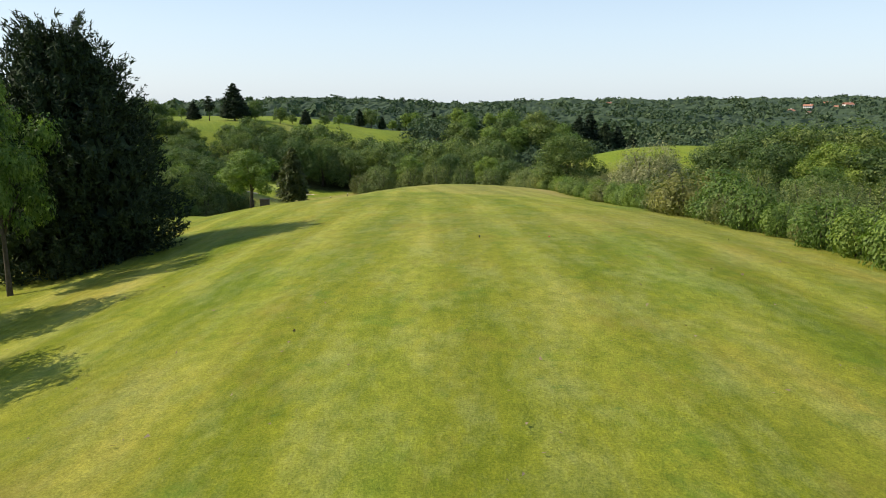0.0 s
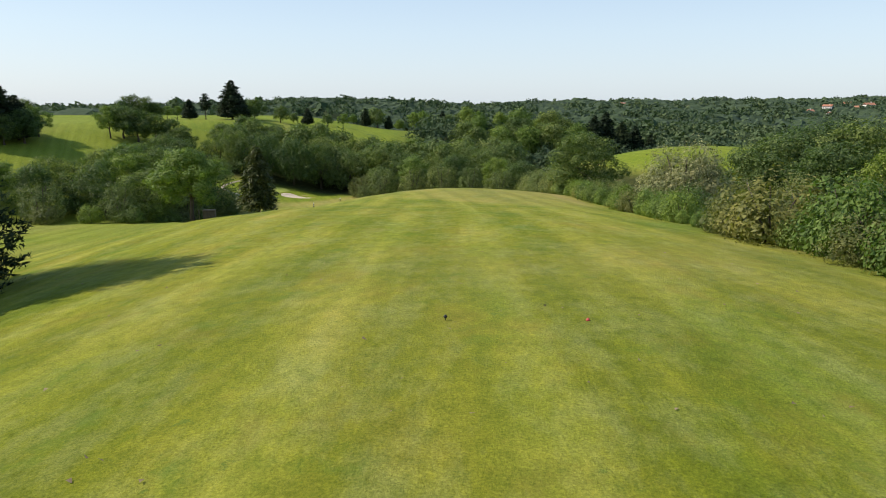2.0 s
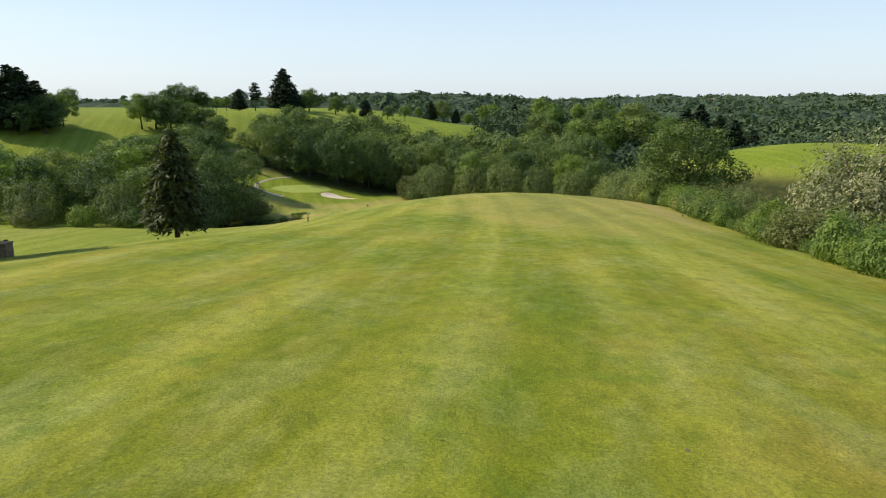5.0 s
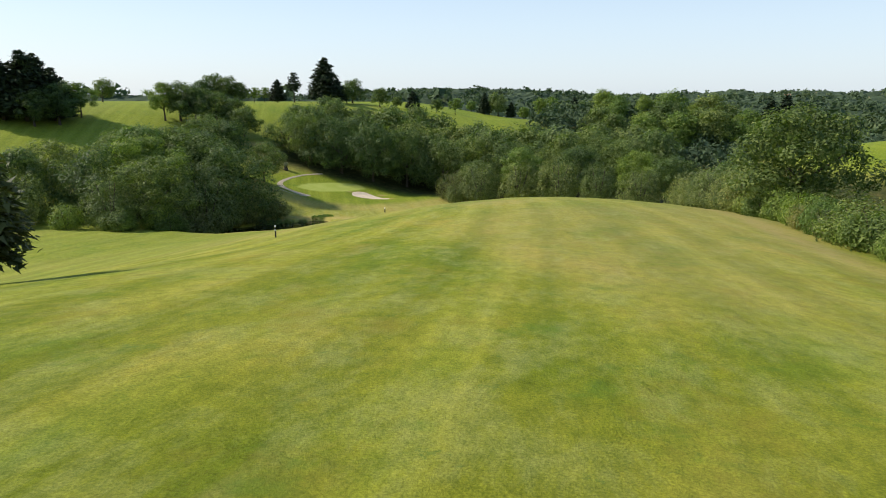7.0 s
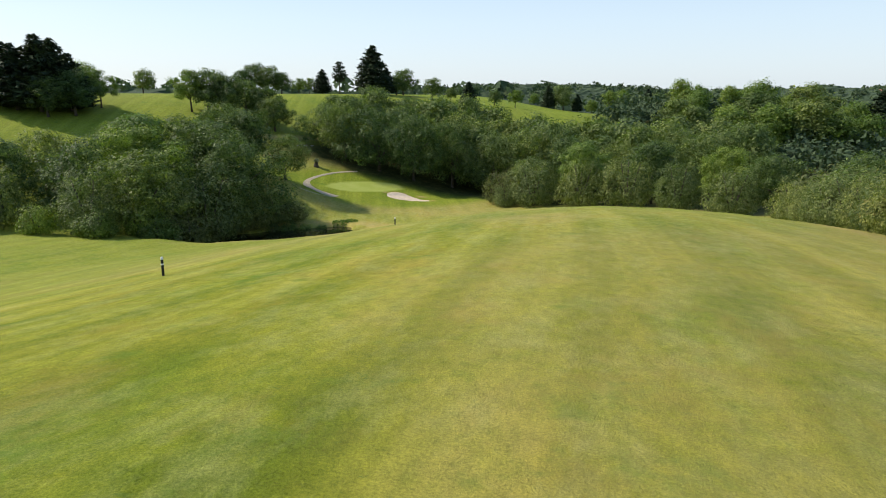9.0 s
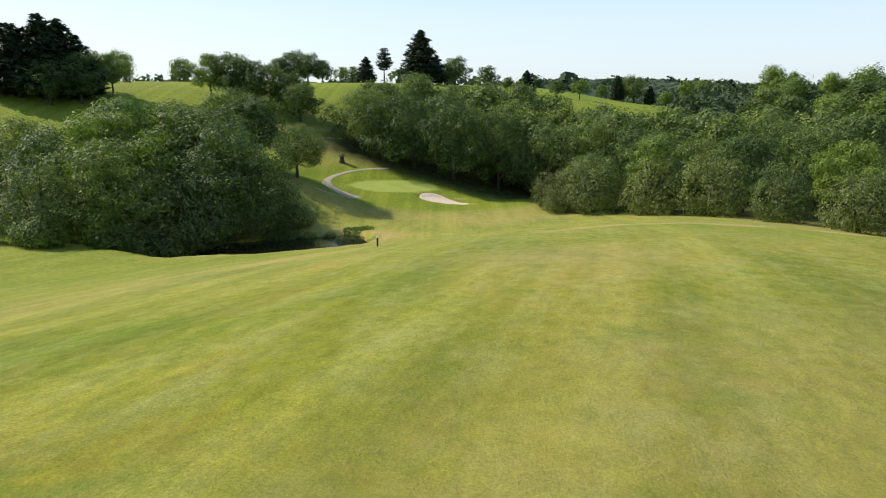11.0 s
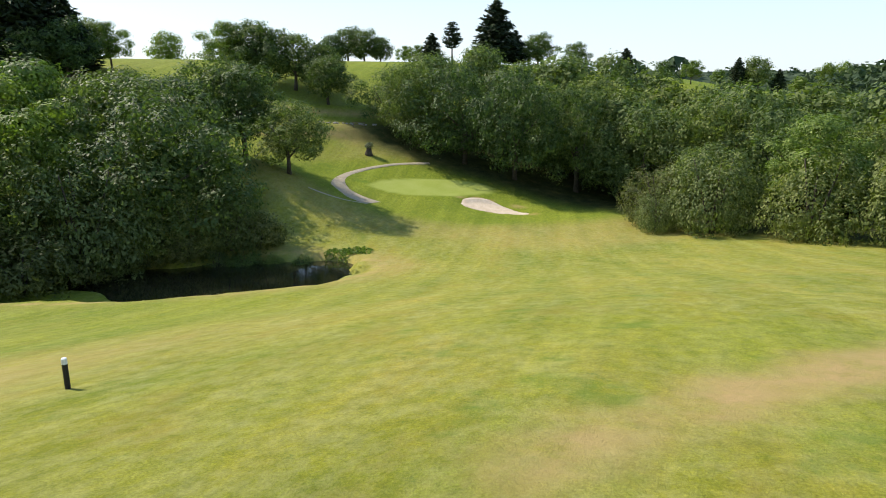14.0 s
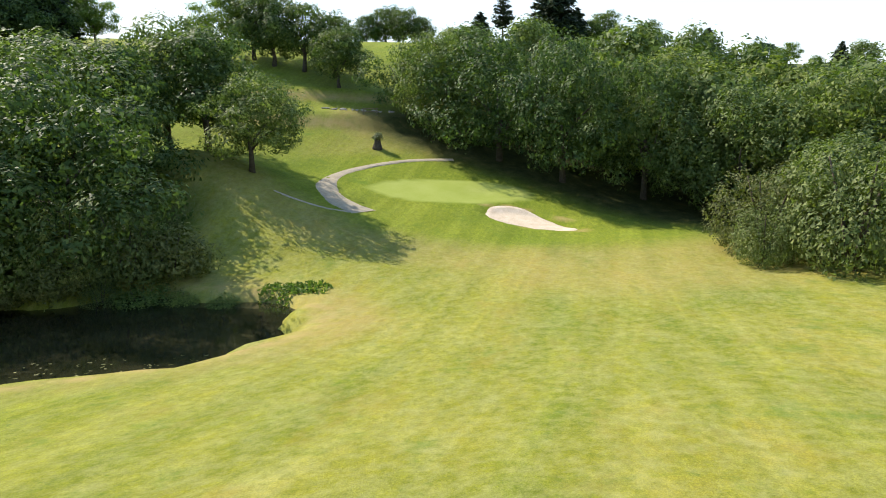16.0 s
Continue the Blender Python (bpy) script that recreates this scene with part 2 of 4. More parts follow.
def smax(a, b, k):
    """A rounded maximum of two surfaces."""
    h = np.clip(0.5 + 0.5 * (a - b) / k, 0, 1)
    return b + (a - b) * h + k * h * (1 - h)


RIDGE_Y = (-400, -60, 0, 25, 40, 60, 80, 101, 123, 146, 170, 190, 210, 240, 260, 300, 4000)
RIDGE_Z = (3, 1.4, 0.5, 0.2, -0.6, -2.5, -4.8, -7.1, -9.0, -10.9, -13.7, -17.2, -20.4, -25, -27.5, -30, -30)
POND = (-55.9, 187.6, 17.4, 10.0, 52.0)  # middle, half length and width, degrees
WATER = -25.25


def hollow(x, y, cx, cy, rx, ry, turn):
    """1 at the middle of a tilted oval, falling to 0 at its rim and below outside."""
    c, s = math.cos(radians(turn)), math.sin(radians(turn))
    u, v = c * (x - cx) + s * (y - cy), -s * (x - cx) + c * (y - cy)
    return 1 - np.sqrt((u / rx) ** 2 + (v / ry) ** 2)


def terrain(x, y):
    """Height of the land at x, y (numpy arrays or numbers)."""
    x, y = np.asarray(x, float), np.asarray(y, float)
    ys = np.stack([y + d for d in (-9, -4.5, 0, 4.5, 9)])
    crest = np.mean(np.interp(ys, RIDGE_Y, RIDGE_Z), axis=0)
    ridge = crest - 8.5 * ss(2 - 12 * np.exp(-((y - 75) / 25) ** 2), -60, x) - 7.0 * ss(4, 75, x) - 1.0 * np.exp(-((x + 20) / 12) ** 2 - ((y - 25) / 22) ** 2)
    s = -0.8 * x + 0.6 * y - 22 * ss(-58, -25, x) * ss(330, 280, y)
    top = -1.3 - 9 * ss(-105, -25, x) - 20 * ss(30, 220, x)
    hill = -25 + (25 + top) * ss(165, 270, s) * ss(600, 420, y + 0.2 * x)
    meadow = -8.0 - 7 * ((x - 84) / 44) ** 2 - 9 * ((y - 236) / 38) ** 2
    z = smax(smax(ridge, hill, 5), np.maximum(meadow, -60), 3)
    z = smax(z, -30 + 0 * x, 2)
    # far hills
    far = 33 * np.exp(-((x + 190) / 330) ** 2 - ((y - 1250) / 300) ** 2) + 22 * np.exp(-((x + 900) / 500) ** 2 - ((y - 1300) / 300) ** 2)
    far = far + (31 + 5 * np.sin(x / 190.0 + 1) + 3 * np.sin(x / 83.0)) * ss(900, 2000, y) * ss(-200, 500, x)
    far = far + 14 * np.exp(-((x - 420) / 160) ** 2 - ((y - 820) / 140) ** 2) + 30 * np.exp(-((x - 900) / 200) ** 2 - ((y - 1250) / 180) ** 2)
    z = z + far * ss(450, 900, y)
    roll = 9 * np.sin(x / 62.0 + 1.2 * np.sin(y / 120.0)) * np.sin(y / 84.0 + 0.7 + 0.4 * np.sin(x / 150.0)) + 4 * np.sin(x / 31.0 + y / 57.0)
    z = z + roll * ss(300, 460, y - 0.25 * x) * ss(20, 110, x) * (0.6 + 0.6 * ss(500, 1000, y))
    z = z + 11 * np.exp(-((x - 42) / 48) ** 2 - ((y - 368) / 32) ** 2)
    # mound beside the path
    z = z + 5.2 * np.exp(-((x + 74) / 13) ** 2 - ((y - 213) / 9) ** 2)
    # two benches cut into the slope behind the green
    q = -0.747 * (x + 84.5) + 0.664 * (y - 241.1)
    ends = ss(-16, -10, 0.664 * (x + 84.5) + 0.747 * (y - 241.1)) * ss(14, 9, 0.664 * (x + 84.5) + 0.747 * (y - 241.1))
    z = z + ends * (1.0 * (ss(-2.4, -0.2, q) - ss(0, 6, q)) + 0.8 * (ss(7.4, 9.3, q) - ss(9.5, 15, q)))
    # pond hollow
    shore = hollow(x, y, *POND) + 0.06 * np.sin(0.55 * x + 0.3 * y) + 0.05 * np.sin(0.9 * y - 0.4 * x)
    z = z - 1.7 * ss(-0.03, 0.14, shore)
    return z


# ---- meshes ----
def mesh_of(name, verts, faces, mat, smooth=False):
    me = bpy.data.meshes.new(name)
    me.from_pydata([tuple(map(float, p)) for p in verts], [], [tuple(map(int, f)) for f in faces])
    me.materials.append(mat)
    if smooth:
        me.polygons.foreach_set("use_smooth", [True] * len(me.polygons))
    me.update()
    return me


def part(name, me, parent, label=""):
    """Links a mesh as one object under a thing."""
    ob = new(name, me)
    ob.parent = parent
    if label:
        tagged(ob, label)
    return ob


def root(name, x, y, z, label, category, group="", kind=""):
    e = new(name)
    e.empty_display_size = 0.3
    e.matrix_basis = pose(x, y, z)
    return tagged(e, label, category, group, kind)


def height(x, y):
    return float(terrain(x, y))


def tube(path, radii, segs=7):
    """Vertices and faces of a closed tapering tube along a path."""
    vs, fs = [], []
    for i, (p, r) in enumerate(zip(path, radii)):
        p = Vector(p)
        q = Vector(path[min(i + 1, len(path) - 1)]) - Vector(path[max(i - 1, 0)])
        a = q.normalized().orthogonal().normalized()
        b = q.normalized().cross(a)
        vs += [p + r * (math.cos(k * math.tau / segs) * a + math.sin(k * math.tau / segs) * b) for k in range(segs)]
    for i in range(len(path) - 1):
        fs += [(i * segs + k, i * segs + (k + 1) % segs, (i + 1) * segs + (k + 1) % segs, (i + 1) * segs + k) for k in range(segs)]
    fs += [tuple(range(segs))[::-1], tuple(range((len(path) - 1) * segs, len(path) * segs))]
    return vs, fs


def cards(points, normals, size, rng, slim=0.6, along=None):
    """Small folded leaf clumps at points, facing their normals: one bent kite each."""
    n = len(points)
    normals = normals / np.linalg.norm(normals, axis=1, keepdims=True)
    ref = rng.normal(size=(n, 3)) if along is None else along + 0.35 * rng.normal(size=(n, 3))
    u = ref - normals * np.sum(ref * normals, axis=1, keepdims=True)
    u /= np.linalg.norm(u, axis=1, keepdims=True) + 1e-9
    w = np.cross(normals, u)
    s = (size * rng.uniform(0.55, 1.45, n))[:, None]
    fold = normals * s * rng.uniform(-0.25, 0.05, n)[:, None]
    vs = np.stack([points - u * s * 0.5, points + w * s * 0.5 * slim + fold, points + u * s * 0.5, points - w * s * 0.5 * slim + fold], axis=1).reshape(-1, 3)
    base = np.arange(n)[:, None] * 4
    return vs, np.concatenate([base + [0, 1, 2], base + [0, 2, 3]], axis=0)


ICO_V = [Vector(p).normalized() for p in ((-1, 1.618, 0), (1, 1.618, 0), (-1, -1.618, 0), (1, -1.618, 0), (0, -1, 1.618), (0, 1, 1.618), (0, -1, -1.618), (0, 1, -1.618), (1.618, 0, -1), (1.618, 0, 1), (-1.618, 0, -1), (-1.618, 0, 1))]
ICO_F = ((0, 11, 5), (0, 5, 1), (0, 1, 7), (0, 7, 10), (0, 10, 11), (1, 5, 9), (5, 11, 4), (11, 10, 2), (10, 7, 6), (7, 1, 8), (3, 9, 4), (3, 4, 2), (3, 2, 6), (3, 6, 8), (3, 8, 9), (4, 9, 5), (2, 4, 11), (6, 2, 10), (8, 6, 7), (9, 8, 1))


def leaf_tips(points, normals, size, rng, slim=0.6, along=None):
    """Pointed leaf clusters at points, facing their normals: one three-cornered blade each."""
    n = len(points)
    normals = normals / (np.linalg.norm(normals, axis=1, keepdims=True) + 1e-9)
    ref = rng.normal(size=(n, 3)) if along is None else along + 0.35 * rng.normal(size=(n, 3))
    u = ref - normals * np.sum(ref * normals, axis=1, keepdims=True)
    u /= np.linalg.norm(u, axis=1, keepdims=True) + 1e-9
    w = np.cross(normals, u)
    s = (size * rng.uniform(0.6, 1.5, n))[:, None]
    skew = rng.uniform(-0.25, 0.25, n)[:, None]
    vs = np.stack([points + u * s * 0.6, points - u * s * 0.4 + w * s * slim * (0.5 + skew), points - u * s * 0.3 - w * s * slim * (0.5 - skew)], axis=1).reshape(-1, 3)
    return vs, np.arange(n * 3).reshape(n, 3)


def lobed_crown(lobes, count, size, seed, slim=0.6, lift=0.55, upright=0.0, inner=0.2):
    """A crown of leaf clusters over rounded boughs, each lobe (x, y, z, rx, ry, rz), some of them deep inside."""
    rng = np.random.default_rng(seed)
    lobes = np.array(lobes, float)
    area = (lobes[:, 3] * lobes[:, 4] + lobes[:, 3] * lobes[:, 5])
    pts, nrm = [], []
    for lobe, share in zip(lobes, area / area.sum()):
        n = int(count * share * 2.6 / 7) + 1
        d = rng.normal(size=(n, 3))
        d /= np.linalg.norm(d, axis=1, keepdims=True)
        ph = rng.uniform(0, 6.28, 6)
        wob = 1 + 0.15 * np.sin(5 * d[:, 0] + ph[0]) * np.sin(5 * d[:, 1] + ph[1]) + 0.12 * np.sin(9 * d[:, 2] + ph[2]) * np.sin(8 * d[:, 0] + ph[3])
        r = (wob * rng.choice((0.97, 0.86, 1.16, 0.6), n, p=(0.74 - inner, 0.14, 0.12, inner)) * rng.normal(1, 0.05, n))[:, None]
        p = lobe[:3] + d * lobe[3:] * r
        keep = np.ones(n, bool)
        for other in lobes:
            if not np.array_equal(other, lobe):
                keep &= np.sum(((p - other[:3]) / other[3:]) ** 2, axis=1) > 0.34
        pts.append(p[keep])
        nrm.append((d / lobe[3:])[keep] * lobe[3:].mean())
    pts, nrm = np.concatenate(pts), np.concatenate(nrm)
    # each point is a spray: a handful of leaf clusters round its own middle
    nrm = nrm / (np.linalg.norm(nrm, axis=1, keepdims=True) + 1e-9)
    off = rng.normal(size=(len(pts), 7, 3)) * size * 0.95
    off -= 0.45 * nrm[:, None, :] * np.sum(off * nrm[:, None, :], axis=2, keepdims=True)
    pts = (pts[:, None, :] + off).reshape(-1, 3)
    nrm = (nrm[:, None, :] * 1.1 + off / (size * 2.4) + 0.3 * rng.normal(size=off.shape)).reshape(-1, 3) + np.array((0, 0, lift))
    along = None if not upright else np.tile((0, 0, upright), (len(pts), 1)).astype(float)
    return leaf_tips(pts, nrm, size * 0.9, rng, slim * 1.1, along)


def crown_mesh(name, crown, leaf):
    return mesh_of(name, *crown, leaf)


def bough_lobes(seed, h, low, wide, n, ball):
    """Lobes spread over an egg-shaped crown from height low to h, wide across."""
    rng = random.Random(seed)
    lean = (rng.uniform(-0.07, 0.07) * wide, rng.uniform(-0.07, 0.07) * wide)
    out = [(lean[0], lean[1], (low + h) / 2, wide * 0.30, wide * 0.30, (h - low) * 0.36)]
    for i in range(n):
        f = (i + 0.5) / n
        zz = low + (h - low) * (0.10 + 0.78 * f)
        a = i * 2.4 + rng.uniform(-0.5, 0.5)
        side = 1 + 0.16 * math.sin(2 * a + seed) + 0.12 * math.sin(3 * a + 2 * seed)
        reach = wide * 0.5 * side * math.sqrt(max(0.05, 1 - (2 * (f * 0.9 + 0.08) - 0.9) ** 2)) * rng.uniform(0.55, 0.95)
        r = ball * rng.choice((0.6, 0.8, 1.0, 1.25))
        out.append((lean[0] + reach * math.cos(a), lean[1] + reach * math.sin(a), zz + rng.uniform(-0.4, 0.4), r * rng.uniform(0.9, 1.3), r * rng.uniform(0.9, 1.3), r * rng.uniform(0.55, 0.8)))
    return out


def leafy_tree(name, seed, h, low, wide, leaf, count, size, trunk_r, n_lobes=13, ball=None, limbs=4, slim=0.6, upright=0.0):
    """A broadleaf tree: trunk, limbs and a lobed crown, its foot at its origin."""
    e = new(name)
    e.empty_display_size = 0.3
    rng = random.Random(seed)
    fork = low + (h - low) * 0.35
    bend = [(rng.uniform(-0.12, 0.12) * k, rng.uniform(-0.12, 0.12) * k, fork * k / 4 - (0.3 if k == 0 else 0)) for k in range(5)]
    part("trunk", mesh_of("trunk", *tube(bend, [trunk_r * f for f in (1.35, 1.0, 0.9, 0.8, 0.62)], 8), BARK, True), e)
    for i in range(limbs):
        a = i * math.tau / limbs + rng.uniform(-0.4, 0.4)
        z0 = low * 0.8 + (fork - low * 0.8) * (0.2 + 0.75 * i / limbs)
        reach = wide * rng.uniform(0.26, 0.36)
        way = [(0, 0, z0), (reach * 0.4 * math.cos(a), reach * 0.4 * math.sin(a), z0 + (h - z0) * 0.18), (reach * math.cos(a), reach * math.sin(a), z0 + (h - z0) * rng.uniform(0.3, 0.55))]
        part("limb", mesh_of("limb", *tube(way, [trunk_r * 0.5, trunk_r * 0.36, trunk_r * 0.14], 6), BARK, True), e)
    crown = lobed_crown(bough_lobes(seed, h, low, wide, n_lobes, ball or wide * 0.2), count, size, seed, slim, upright=upright)
    part("crown", crown_mesh("crown", crown, leaf), e)
    return e


def thicket(name, seed, h, wide, leaf, count, size, slim=0.5, upright=0.0, n=10):
    """A bush that is leafy to the ground, on several stems."""
    e = new(name)
    e.empty_display_size = 0.3
    rng = random.Random(seed)
    lobes = [(0, 0, h * 0.42, wide * 0.3, wide * 0.3, h * 0.45)]
    for i in range(n):
        a, d = i * 2.4, wide * 0.5 * rng.uniform(0.4, 0.78)
        top = h * rng.uniform(0.5, 1.0) * (1 - 0.45 * (2 * d / wide) ** 2)
        r = wide * rng.uniform(0.14, 0.22)
        lobes.append((d * math.cos(a), d * math.sin(a), top * 0.55, r, r, top * 0.48))
    for i in range(3):
        a = i * 2.1 + rng.random()
        way = [(0.1 * math.cos(a), 0.1 * math.sin(a), -0.2), (wide * 0.1 * math.cos(a), wide * 0.1 * math.sin(a), h * 0.35), (wide * 0.22 * math.cos(a), wide * 0.22 * math.sin(a), h * 0.75)]
        part("stem", mesh_of("stem", *tube(way, [h * 0.018, h * 0.013, h * 0.005], 5), BARK, True), e)
    part("foliage", crown_mesh("foliage", lobed_crown(lobes, count, size, seed, slim, upright=upright), leaf), e)
    return e


def conifer(name, seed, h, low, wide, leaf, levels, per, spray, trunk_r, droop=0.25, top_round=1.0, open_gap=0.0, skirt=0.55):
    """A conifer of whorled branches, each a flat spray of needle clumps round a trunk."""
    e = new(name)
    e.empty_display_size = 0.3
    rng = np.random.default_rng(seed)
    part("trunk", mesh_of("trunk", *tube([(0, 0, -0.3), (0, 0, h * 0.4), (0.05, 0, h * 0.97)], [trunk_r * 1.2, trunk_r * 0.75, 0.03], 8), BARK, True), e)
    pts, nrm, along = [], [], []
    for k in range(levels):
        f = (k + rng.uniform(-0.3, 0.3)) / levels
        f = min(max(f, 0.0), 0.985)
        z0 = low + (h - low) * f
        reach = wide * 0.5 * (1 - f) ** top_round * (skirt + (1 - skirt) * min(1, f * 6)) + 0.15
        for j in range(max(4, int(per * (0.4 + 0.6 * (1 - f))))):
            if rng.random() < open_gap:
                continue
            a = rng.uniform(0, math.tau)
            length = reach * rng.uniform(0.7, 1.12)
            m = max(4, int(length * 7 / spray * 0.5))
            s = rng.uniform(0.15, 1, m)
            side = rng.normal(0, 0.16, m) * length * (0.3 + s * 0.5)
            x = math.cos(a) * s * length - math.sin(a) * side
            y = math.sin(a) * s * length + math.cos(a) * side
            z = z0 - droop * length * s ** 1.4 + 0.12 * length * s ** 3 + rng.normal(0, 0.1, m)
            pts.append(np.stack([x, y, z], 1))
            nrm.append(np.stack([rng.normal(0.2 * math.cos(a), 0.5, m), rng.normal(0.2 * math.sin(a), 0.5, m), rng.uniform(0.4, 1, m)], 1))
            along.append(np.tile((math.cos(a), math.sin(a), -droop), (m, 1)))
    vs, fs = leaf_tips(np.concatenate(pts), np.concatenate(nrm), spray * 1.15, rng, 0.5, np.concatenate(along))
    part("crown", mesh_of("crown", vs, fs, leaf), e)
    return e


def feathered_cypress(name, seed):
    """A broad cypress, 15 m tall: upswept feathery sprays over an egg-shaped mass, several leaders at the top."""
    e = new(name)
    e.empty_display_size = 0.3
    rng = np.random.default_rng(seed)
    part("trunk", mesh_of("trunk", *tube([(0, 0, -0.4), (0.05, 0, 5), (0, 0.05, 13)], [0.55, 0.36, 0.05], 9), BARK, True), e)

    def wide(z, a):
        r = np.interp(z / 15, (0, 0.05, 0.26, 0.48, 0.66, 0.83, 0.95, 1.0), (3.3, 4.7, 6.2, 5.2, 3.7, 2.2, 1.1, 0.3))
        return r * (1 + 0.10 * np.sin(3 * a + z * 0.7) + 0.07 * np.sin(7 * a - z * 1.1))

    n = 1500
    z = 15 * rng.beta(1.05, 1.35, n) * 0.93 + 0.3
    a = rng.uniform(0, math.tau, n)
    out = np.stack([np.cos(a), np.sin(a), np.zeros(n)], 1)
    r = wide(z, a) * rng.choice((0.92, 0.78, 0.55), n, p=(0.6, 0.25, 0.15))
    foot = out * r[:, None] + np.stack([np.zeros(n), np.zeros(n), z - 0.9], 1)
    rise = (0.35 + 0.9 * z / 15 + rng.normal(0, 0.2, n))[:, None]
    axis = out + rise * np.array((0, 0, 1.0)) + 0.3 * rng.normal(size=(n, 3))
    axis /= np.linalg.norm(axis, axis=1, keepdims=True)
    reach = rng.uniform(1.0, 2.3, n)[:, None]
    m = 38
    f = rng.uniform(0, 1, (n, m, 1))
    fan = rng.normal(size=(n, m, 3))
    pts = foot[:, None] + axis[:, None] * reach[:, None] * f + fan * 0.27 * (1.15 - f)
    along = (axis[:, None] + 0.38 * fan).reshape(-1, 3)
    vs, fs = leaf_tips(pts.reshape(-1, 3), rng.normal(size=(n * m, 3)), 0.32, rng, 0.30, along)
    k = 7000
    za, aa = rng.uniform(0.5, 13, k), rng.uniform(0, math.tau, k)
    ra = wide(za, aa) * rng.uniform(0.45, 0.85, k)
    vi, fi = leaf_tips(np.stack([np.cos(aa) * ra, np.sin(aa) * ra, za], 1), rng.normal(size=(k, 3)), 0.8, rng, 0.7)
    part("crown", mesh_of("crown", np.concatenate([vs, vi]), np.concatenate([fs, fi + len(vs)]), NEEDLE), e)
    return e


KINDS = {}


def plant(kind, x, y, h, turn, label, category="tree", group="", squash=1.0, sink=0.0):
    """Sets a plant of a kind on the land with that height; the first of a kind is the built one, the rest are copies."""
    make, h0 = KINDS[kind][:2]
    s = h / h0
    m = pose(x, y, height(x, y) - sink, 0, 0, turn) @ Matrix.Diagonal((s * squash, s * squash, s, 1))
    if len(KINDS[kind]) == 2:
        ob = make()
        KINDS[kind] = (make, h0, ob)
        ob.matrix_basis = m
    else:
        ob = copy_thing(KINDS[kind][2], Matrix.Identity(4))
        ob.matrix_basis = m
    return tagged(ob, label, category, group)


KINDS.update({
    "oak_a": (lambda: leafy_tree("oak_tree", 11, 12, 2.4, 11.5, DARK_LEAF, 5600, 0.34, 0.30, 30, ball=1.65), 12),
    "oak_b": (lambda: leafy_tree("oak_tree", 23, 12, 2.0, 13.0, OAK_LEAF, 6000, 0.34, 0.33, 34, ball=1.8), 12),
    "oak_c": (lambda: leafy_tree("oak_tree", 37, 12, 2.8, 9.5, BRIGHT_LEAF, 6000, 0.30, 0.25, 26, ball=1.4), 12),
    "far_oak": (lambda: leafy_tree("oak_tree", 43, 12, 2.4, 12.0, OAK_LEAF, 1800, 0.62, 0.30, 26, ball=1.75, limbs=2), 12),
    "far_ash": (lambda: leafy_tree("ash_tree", 47, 12, 1.6, 9.5, BRIGHT_LEAF, 2000, 0.58, 0.25, 16, limbs=2), 12),
    "wood_oak_a": (lambda: leafy_tree("oak_tree", 29, 12, 1.0, 13.5, OAK_LEAF, 6800, 0.31, 0.32, 34, ball=1.9), 12),
    "wood_oak_b": (lambda: leafy_tree("oak_tree", 31, 12, 0.8, 15.0, DARK_LEAF, 7000, 0.32, 0.32, 36, ball=2.0), 12),
    "hill_oak": (lambda: leafy_tree("round_tree", 59, 10, 1.6, 9.0, DARK_LEAF, 3200, 0.38, 0.28, 26, ball=1.4, limbs=3), 10),
    "young_oak": (lambda: leafy_tree("young_oak", 41, 8.5, 2.2, 7.4, BRIGHT_LEAF, 7000, 0.25, 0.24, 30, ball=1.05), 8.5),
    "poplar": (lambda: leafy_tree("slender_tree", 53, 12, 1.8, 6.0, BRIGHT_LEAF, 2600, 0.38, 0.18, 14, ball=1.3), 12),
    "thicket_a": (lambda: thicket("bush", 61, 4, 5.2, HEDGE_LEAF, 1900, 0.26), 4),
    "thicket_b": (lambda: thicket("bush", 67, 4, 4.4, BRIGHT_LEAF, 1900, 0.24, upright=0.8), 4),
    "thicket_c": (lambda: thicket("bush", 71, 4, 6.0, OLIVE_LEAF, 1900, 0.27, n=14), 4),
    "sallow_a": (lambda: thicket("sallow", 73, 10, 10.0, THICKET_LEAF, 5600, 0.32, upright=0.7, n=24), 10),
    "sallow_b": (lambda: thicket("sallow", 79, 10, 8.5, THICKET_LEAF, 5400, 0.30, upright=0.5, n=26), 10),
    "sallow_c": (lambda: thicket("sallow", 77, 10, 10.5, OLIVE_LEAF, 5600, 0.30, upright=0.4, n=26), 10),
    "silver": (lambda: thicket("silver_willow", 83, 8, 8.5, SILVER_LEAF, 13000, 0.24, upright=0.6, n=26), 8),
    "cypress": (lambda: feathered_cypress("cypress", 89), 15),
    "spruce": (lambda: conifer("drooping_spruce", 97, 8, 1.7, 5.0, YEW_LEAF, 34, 24, 0.36, 0.17, 0.65, 0.50, 0.22), 8),
    "fir": (lambda: conifer("fir_tree", 101, 16, 1.0, 11.5, NEEDLE, 34, 25, 0.88, 0.32, 0.0, 0.62, 0.05, 0.85), 16),
    "pine": (lambda: conifer("pine_tree", 103, 13, 5.0, 7.0, NEEDLE, 14, 26, 0.6, 0.24, -0.1, 0.45, 0.2), 13),
})


# ---- the land ----
def spaced(stops):
    """Coordinates that run through (start, end, step) stretches."""
    out = []
    for a, b, d in stops:
        out += list(np.arange(a, b, d))
    return np.array(out + [stops[-1][1]])


FARMS = ((600, 1190), (640, 1235), (690, 1300), (545, 1610), (470, 1690), (725, 1262), (640, 1490), (330, 1500), (780, 1400), (400, 1750))


